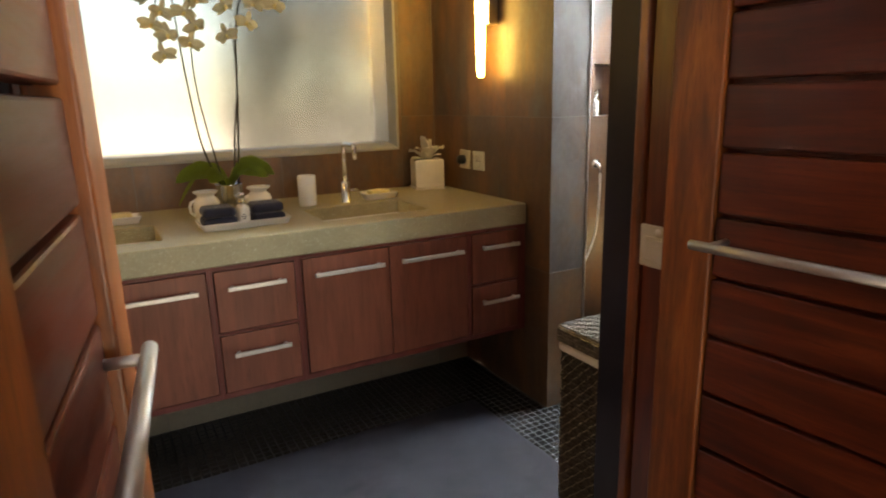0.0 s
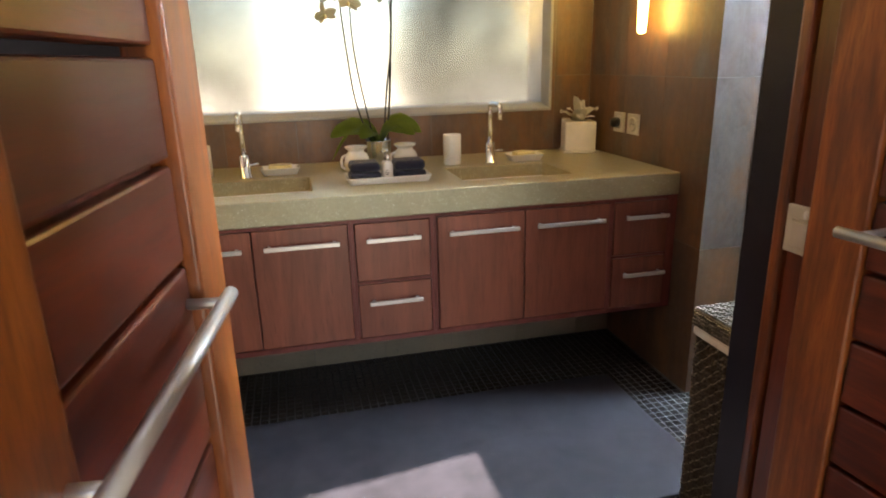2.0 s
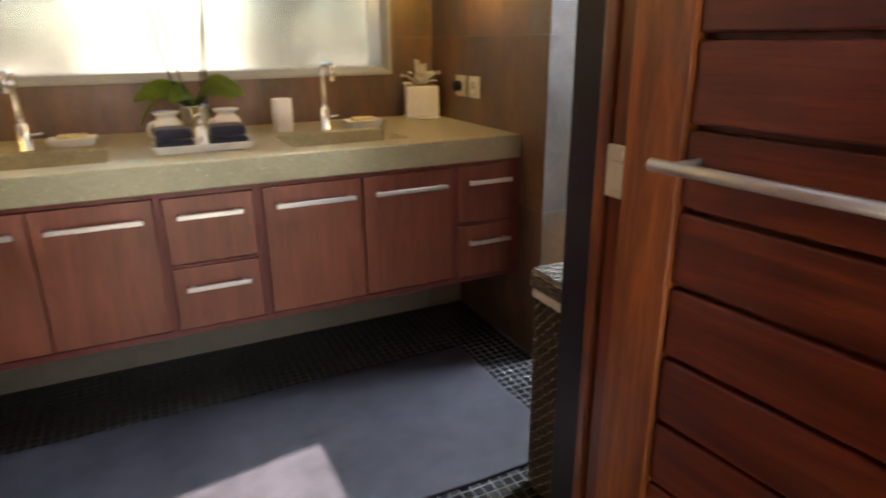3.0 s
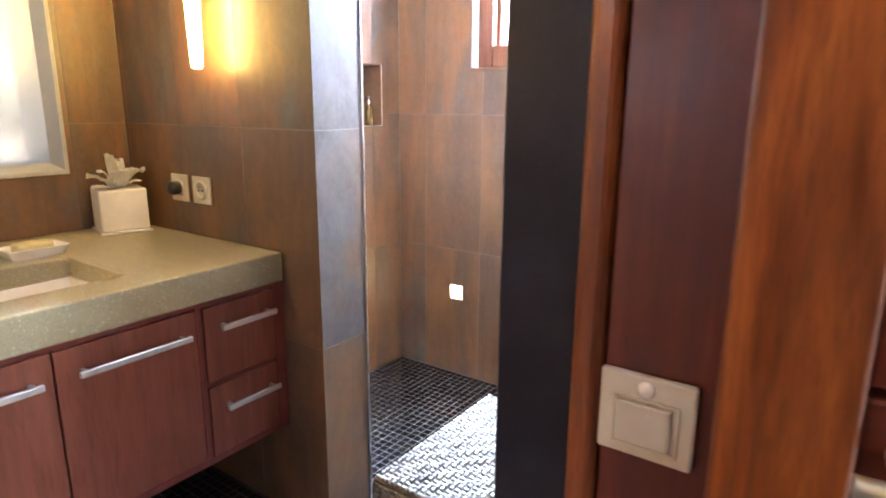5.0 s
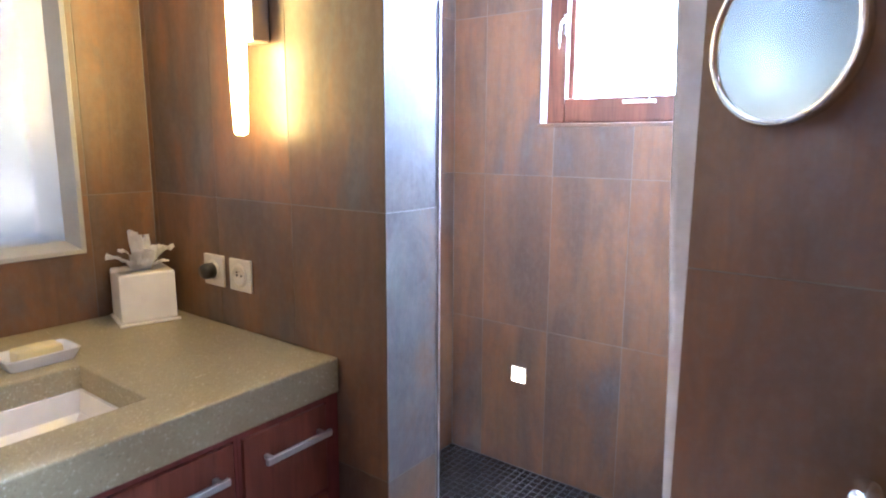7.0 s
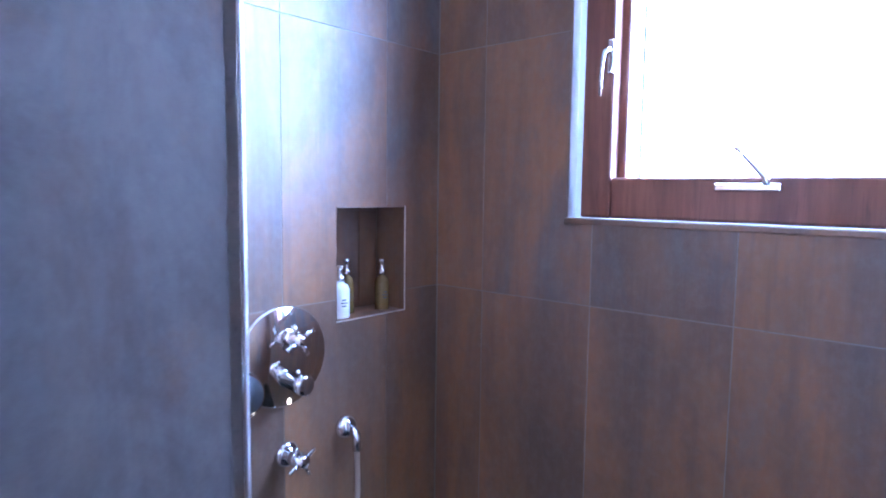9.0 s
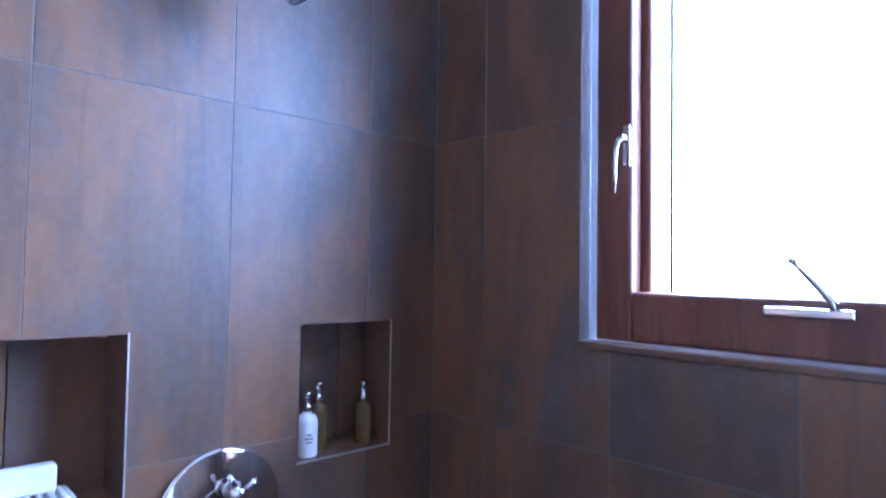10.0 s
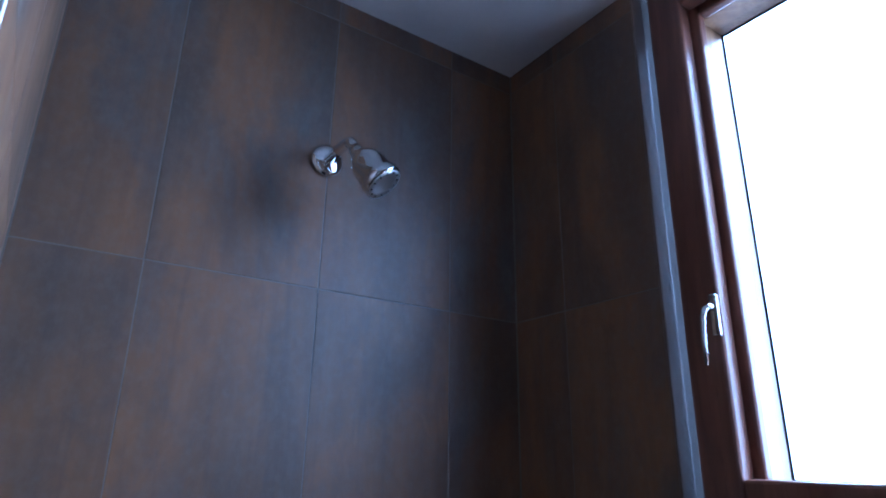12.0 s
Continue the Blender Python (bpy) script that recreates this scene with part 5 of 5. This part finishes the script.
# things in the niches
NZ = 1.1255
pump_bottle(2.246, Y_SHOWER + 0.035, NZ, 0.0215, 0.082, WHITE, "white pump bottle standing in the shower niche")
pump_bottle(2.290, Y_SHOWER + 0.065, NZ, 0.0175, 0.092, AMBER, "dark amber pump bottle at the niche's back")
pump_bottle(2.386, Y_SHOWER + 0.045, NZ, 0.0175, 0.085, AMBER, "small amber bottle with a chrome top in the niche", True)
sd = thing("soap_dish", (1.80, Y_SHOWER + 0.05, NZ), "ribbed white soap dish in the shower niche", "soap dish")
part("dish", dished(1.742, 1.852, Y_SHOWER + 0.012, Y_SHOWER + 0.085, NZ, 0.018, 0.004, 0.004), WHITE, sd)
for k in range(7):
    x = 1.752 + k * 0.0148
    part("rib", boxed(x, x + 0.008, Y_SHOWER + 0.017, Y_SHOWER + 0.080, NZ + 0.0045, NZ + 0.021, bevel=0.002), WHITE, sd)
bm = boxed(1.760, 1.838, Y_SHOWER + 0.052, Y_SHOWER + 0.078, NZ + 0.0212, NZ + 0.062, bevel=0.005, seg=2)
solid("soap_bar", bm, WHITE, "white soap bar standing on the ribbed dish", "soap", (1.80, Y_SHOWER + 0.065, NZ + 0.021))

# ---- tiles and mosaic, last ----
tile_meshes = {}


def slab(rects, axis, face, depth, u_c, z_c):
    """Tiles with a small chamfer; rects (u0, u1, z0, z1) about (u_c, z_c); face looks to the side that depth points away from."""
    verts, faces = [], []
    for u0, u1, z0, z1 in rects:
        c, k = (0.0005 if len(rects) == 1 else 0.00002), len(verts)
        for off, ins in ((depth, 0), (math.copysign(c, depth), 0), (0, c)):
            for u, z in ((u0 + ins, z0 + ins), (u1 - ins, z0 + ins), (u1 - ins, z1 - ins), (u0 + ins, z1 - ins)):
                p = (off, u - u_c) if axis == "x" else (u - u_c, off)
                verts.append((p[0], p[1], z - z_c))
        for r in (0, 4):
            for i in range(4):
                j = (i + 1) % 4
                faces.append((k + r + i, k + r + j, k + r + 4 + j, k + r + 4 + i))
        faces.append((k + 8, k + 9, k + 10, k + 11))
    me = bpy.data.meshes.new("tile")
    me.from_pydata(verts, [], faces)
    bm = bmesh.new()
    bm.from_mesh(me)
    bmesh.ops.recalc_face_normals(bm, faces=bm.faces)
    want = -math.copysign(1, depth)
    for f in bm.faces:
        n = f.normal.x if axis == "x" else f.normal.y
        if abs(n) > 0.9 and n * want < 0:
            bmesh.ops.reverse_faces(bm, faces=bm.faces)
            break
    bm.to_mesh(me)
    bm.free()
    return me


def tiling(parent, axis, face, depth, u0, u1, z0, z1, us, zs, holes=(), mat=None, gap=0.0022):
    """Tiles over a wall's face, one object each; holes are cut out of them."""
    cu = [u0] + [u for u in sorted(us) if u0 + 0.004 < u < u1 - 0.004] + [u1]
    cz = [z0] + [z for z in sorted(zs) if z0 + 0.004 < z < z1 - 0.004] + [z1]
    for a, b in zip(cu, cu[1:]):
        for c, d in zip(cz, cz[1:]):
            r = [(a + gap / 2, b - gap / 2, c + gap / 2, d - gap / 2)]
            for h in holes:
                nxt = []
                for p, q, m, n in r:
                    if h[0] >= q or h[1] <= p or h[2] >= n or h[3] <= m:
                        nxt.append((p, q, m, n))
                        continue
                    if h[0] > p:
                        nxt.append((p, h[0], m, n))
                    if h[1] < q:
                        nxt.append((h[1], q, m, n))
                    lo, hi = max(p, h[0]), min(q, h[1])
                    if h[2] > m:
                        nxt.append((lo, hi, m, h[2]))
                    if h[3] < n:
                        nxt.append((lo, hi, h[3], n))
                r = [t for t in nxt if t[1] - t[0] > 0.004 and t[3] - t[2] > 0.004]
            if not r:
                continue
            uc, zc = (a + b) / 2, (c + d) / 2
            key = (mat or TILE, axis, depth, tuple(tuple(round(v - (uc if i < 2 else zc), 3) for i, v in enumerate(t)) for t in r))
            if key not in tile_meshes:
                tile_meshes[key] = slab(r, axis, face, depth, uc, zc)
                tile_meshes[key].materials.append(mat or TILE)
            ob = new("tile", tile_meshes[key])
            ob.parent = parent
            set_in = face + math.copysign(0.0013, depth)
            ob.location = (set_in, uc, zc) if axis == "x" else (uc, set_in, zc)


def steps(start, pitch, n0, n1):
    return [start + pitch * i for i in range(n0, n1)]


P, Q = 0.2915, 0.587
ZV, ZS = [0.565, 1.152, 1.739, 2.326], [0.588, 1.175, 1.762, 2.349]
ys_stub = steps(Y_STUB, P, 0, 5)
tiling(wall_north, "y", Y_VAN, 0.0032, X_WEST, X_STUB, 0.40, Z_CEIL, steps(0.079, P, -4, 6), ZV, [PANE])
tiling(wall_west, "x", X_WEST, -0.0032, Y_IN, Y_VAN, 0.0, Z_CEIL, ys_stub + steps(Y_STUB, P, -4, 0), ZV)
tiling(wall_stub, "x", X_STUB, 0.0032, Y_STUB, Y_VAN, 0.0, Z_CEIL, ys_stub, ZV)
tiling(wall_stub, "y", Y_STUB, 0.0032, X_STUB, X_STUB2 - 0.0112, 0.565, Z_CEIL, [], ZV, mat=TILE_GREY)
tiling(wall_stub, "y", Y_STUB, 0.0032, X_STUB, X_STUB2 - 0.0112, 0.0, 0.565, [], ZV)
tiling(wall_stub, "x", X_STUB2, -0.0032, Y_STUB + 0.009, Y_SHOWER, 0.0, Z_CEIL, steps(Y_STUB, P, 0, 3), ZS)
tiling(wall_stub_b, "x", X_STUB, 0.0032, Y_IN, Y_STUB_B, 0.0, Z_CEIL, [], [0.53, 1.115, 1.70, 2.29])
tiling(wall_stub_b, "y", Y_STUB_B, -0.0032, X_STUB + 0.0032, X_STUB2, 0.0, Z_CEIL, [], ZV)
tiling(wall_stub_b, "x", X_STUB2, -0.0032, Y_IN, Y_STUB_B - 0.0032, 0.0, Z_CEIL, [], ZS)
tiling(wall_shower, "y", Y_SHOWER, 0.0032, X_STUB2, X_WIN, 0.0, Z_CEIL, [1.777, 2.0685, 2.360], ZS, NICHES)
for n0, n1, m0, m1 in NICHES:
    tiling(wall_shower, "y", Y_SHOWER + 0.100, 0.0032, n0, n1, m0, m1, [1.777, 2.36], [])
tiling(wall_east, "x", X_WIN, 0.0032, Y_IN, Y_SHOWER, 0.0, Z_CEIL, steps(2.332, -P, 0, 6), ZS, [WIN])
tiling(wall_south, "y", Y_IN, -0.0032, X_WEST, X_STUB, 0.0, Z_CEIL, steps(0.079, P, -4, 6), ZV, [(DOOR_X0 - 0.013, DOOR_X1 + 0.013, -0.1, DOOR_Z + 0.013)])
tiling(wall_south, "y", Y_IN, -0.0032, X_STUB2, X_WIN, 0.0, Z_CEIL, steps(0.079, P, 4, 9), ZS)
tiling(plinth, "y", 2.450, 0.0032, X_WEST, X_STUB, 0.0, 0.296, steps(0.069, 0.2975, -3, 6), [], mat=PLINTH)

# black mosaic: pieces beside the mat and at the shower's mouth singly, the rest as one
PM, SM = 0.0305, 0.0266


def mosaic_piece(verts, faces, x, y, z, h):
    k, a, c = len(verts), SM / 2, 0.0012
    for zz, r in ((z - 0.006, a), (z + h - c, a), (z + h, a - c)):
        verts += [(x - r, y - r, zz), (x + r, y - r, zz), (x + r, y + r, zz), (x - r, y + r, zz)]
    for r in (0, 4):
        for i in range(4):
            j = (i + 1) % 4
            faces.append((k + r + i, k + r + j, k + r + 4 + j, k + r + 4 + i))
    faces.append((k + 8, k + 9, k + 10, k + 11))


one_v, one_f = [], []
mosaic_piece(one_v, one_f, 0, 0, 0, 0)
one = bpy.data.meshes.new("mosaic_tile")
one.from_pydata(one_v, [], one_f)
one.materials.append(MOSAIC)
rv, rf, rng, count = [], [], random.Random(4), 0
nx, ny = int((X_WIN - X_WEST) / PM), int((Y_SHOWER - Y_IN) / PM) + 1
for i in range(nx + 1):
    for j in range(ny + 1):
        x, y = X_WIN - PM * (i + 0.5), Y_SHOWER - PM * (j + 0.5)
        if x < X_WEST + 0.01 or y < Y_IN or y > (2.44 if x < X_STUB else 2.47):
            continue
        if X_STUB - 0.01 < x < X_STUB2 + 0.01 and (y > Y_STUB - 0.01 or y < Y_STUB_B + 0.01):
            continue
        near = (1.205 < x < 1.41 and 1.32 < y < 2.05) or (1.62 < x < 1.80 and 1.62 < y < 2.1)
        h = rng.uniform(-0.0006, 0.0004)
        if near and count < 300:
            ob = new("mosaic_tile", one)
            ob.parent = floor
            ob.location, ob.rotation_euler = (x, y, h), (rng.uniform(-0.012, 0.012), rng.uniform(-0.012, 0.012), rng.uniform(-0.02, 0.02))
            count += 1
        else:
            mosaic_piece(rv, rf, x, y, 0, h)
me = bpy.data.meshes.new("mosaic")
me.from_pydata(rv, [], rf)
me.materials.append(MOSAIC)
ob = new("mosaic", me)
ob.parent = floor
tagged(ob, "small glossy black glass mosaic squares", kind="stuff")
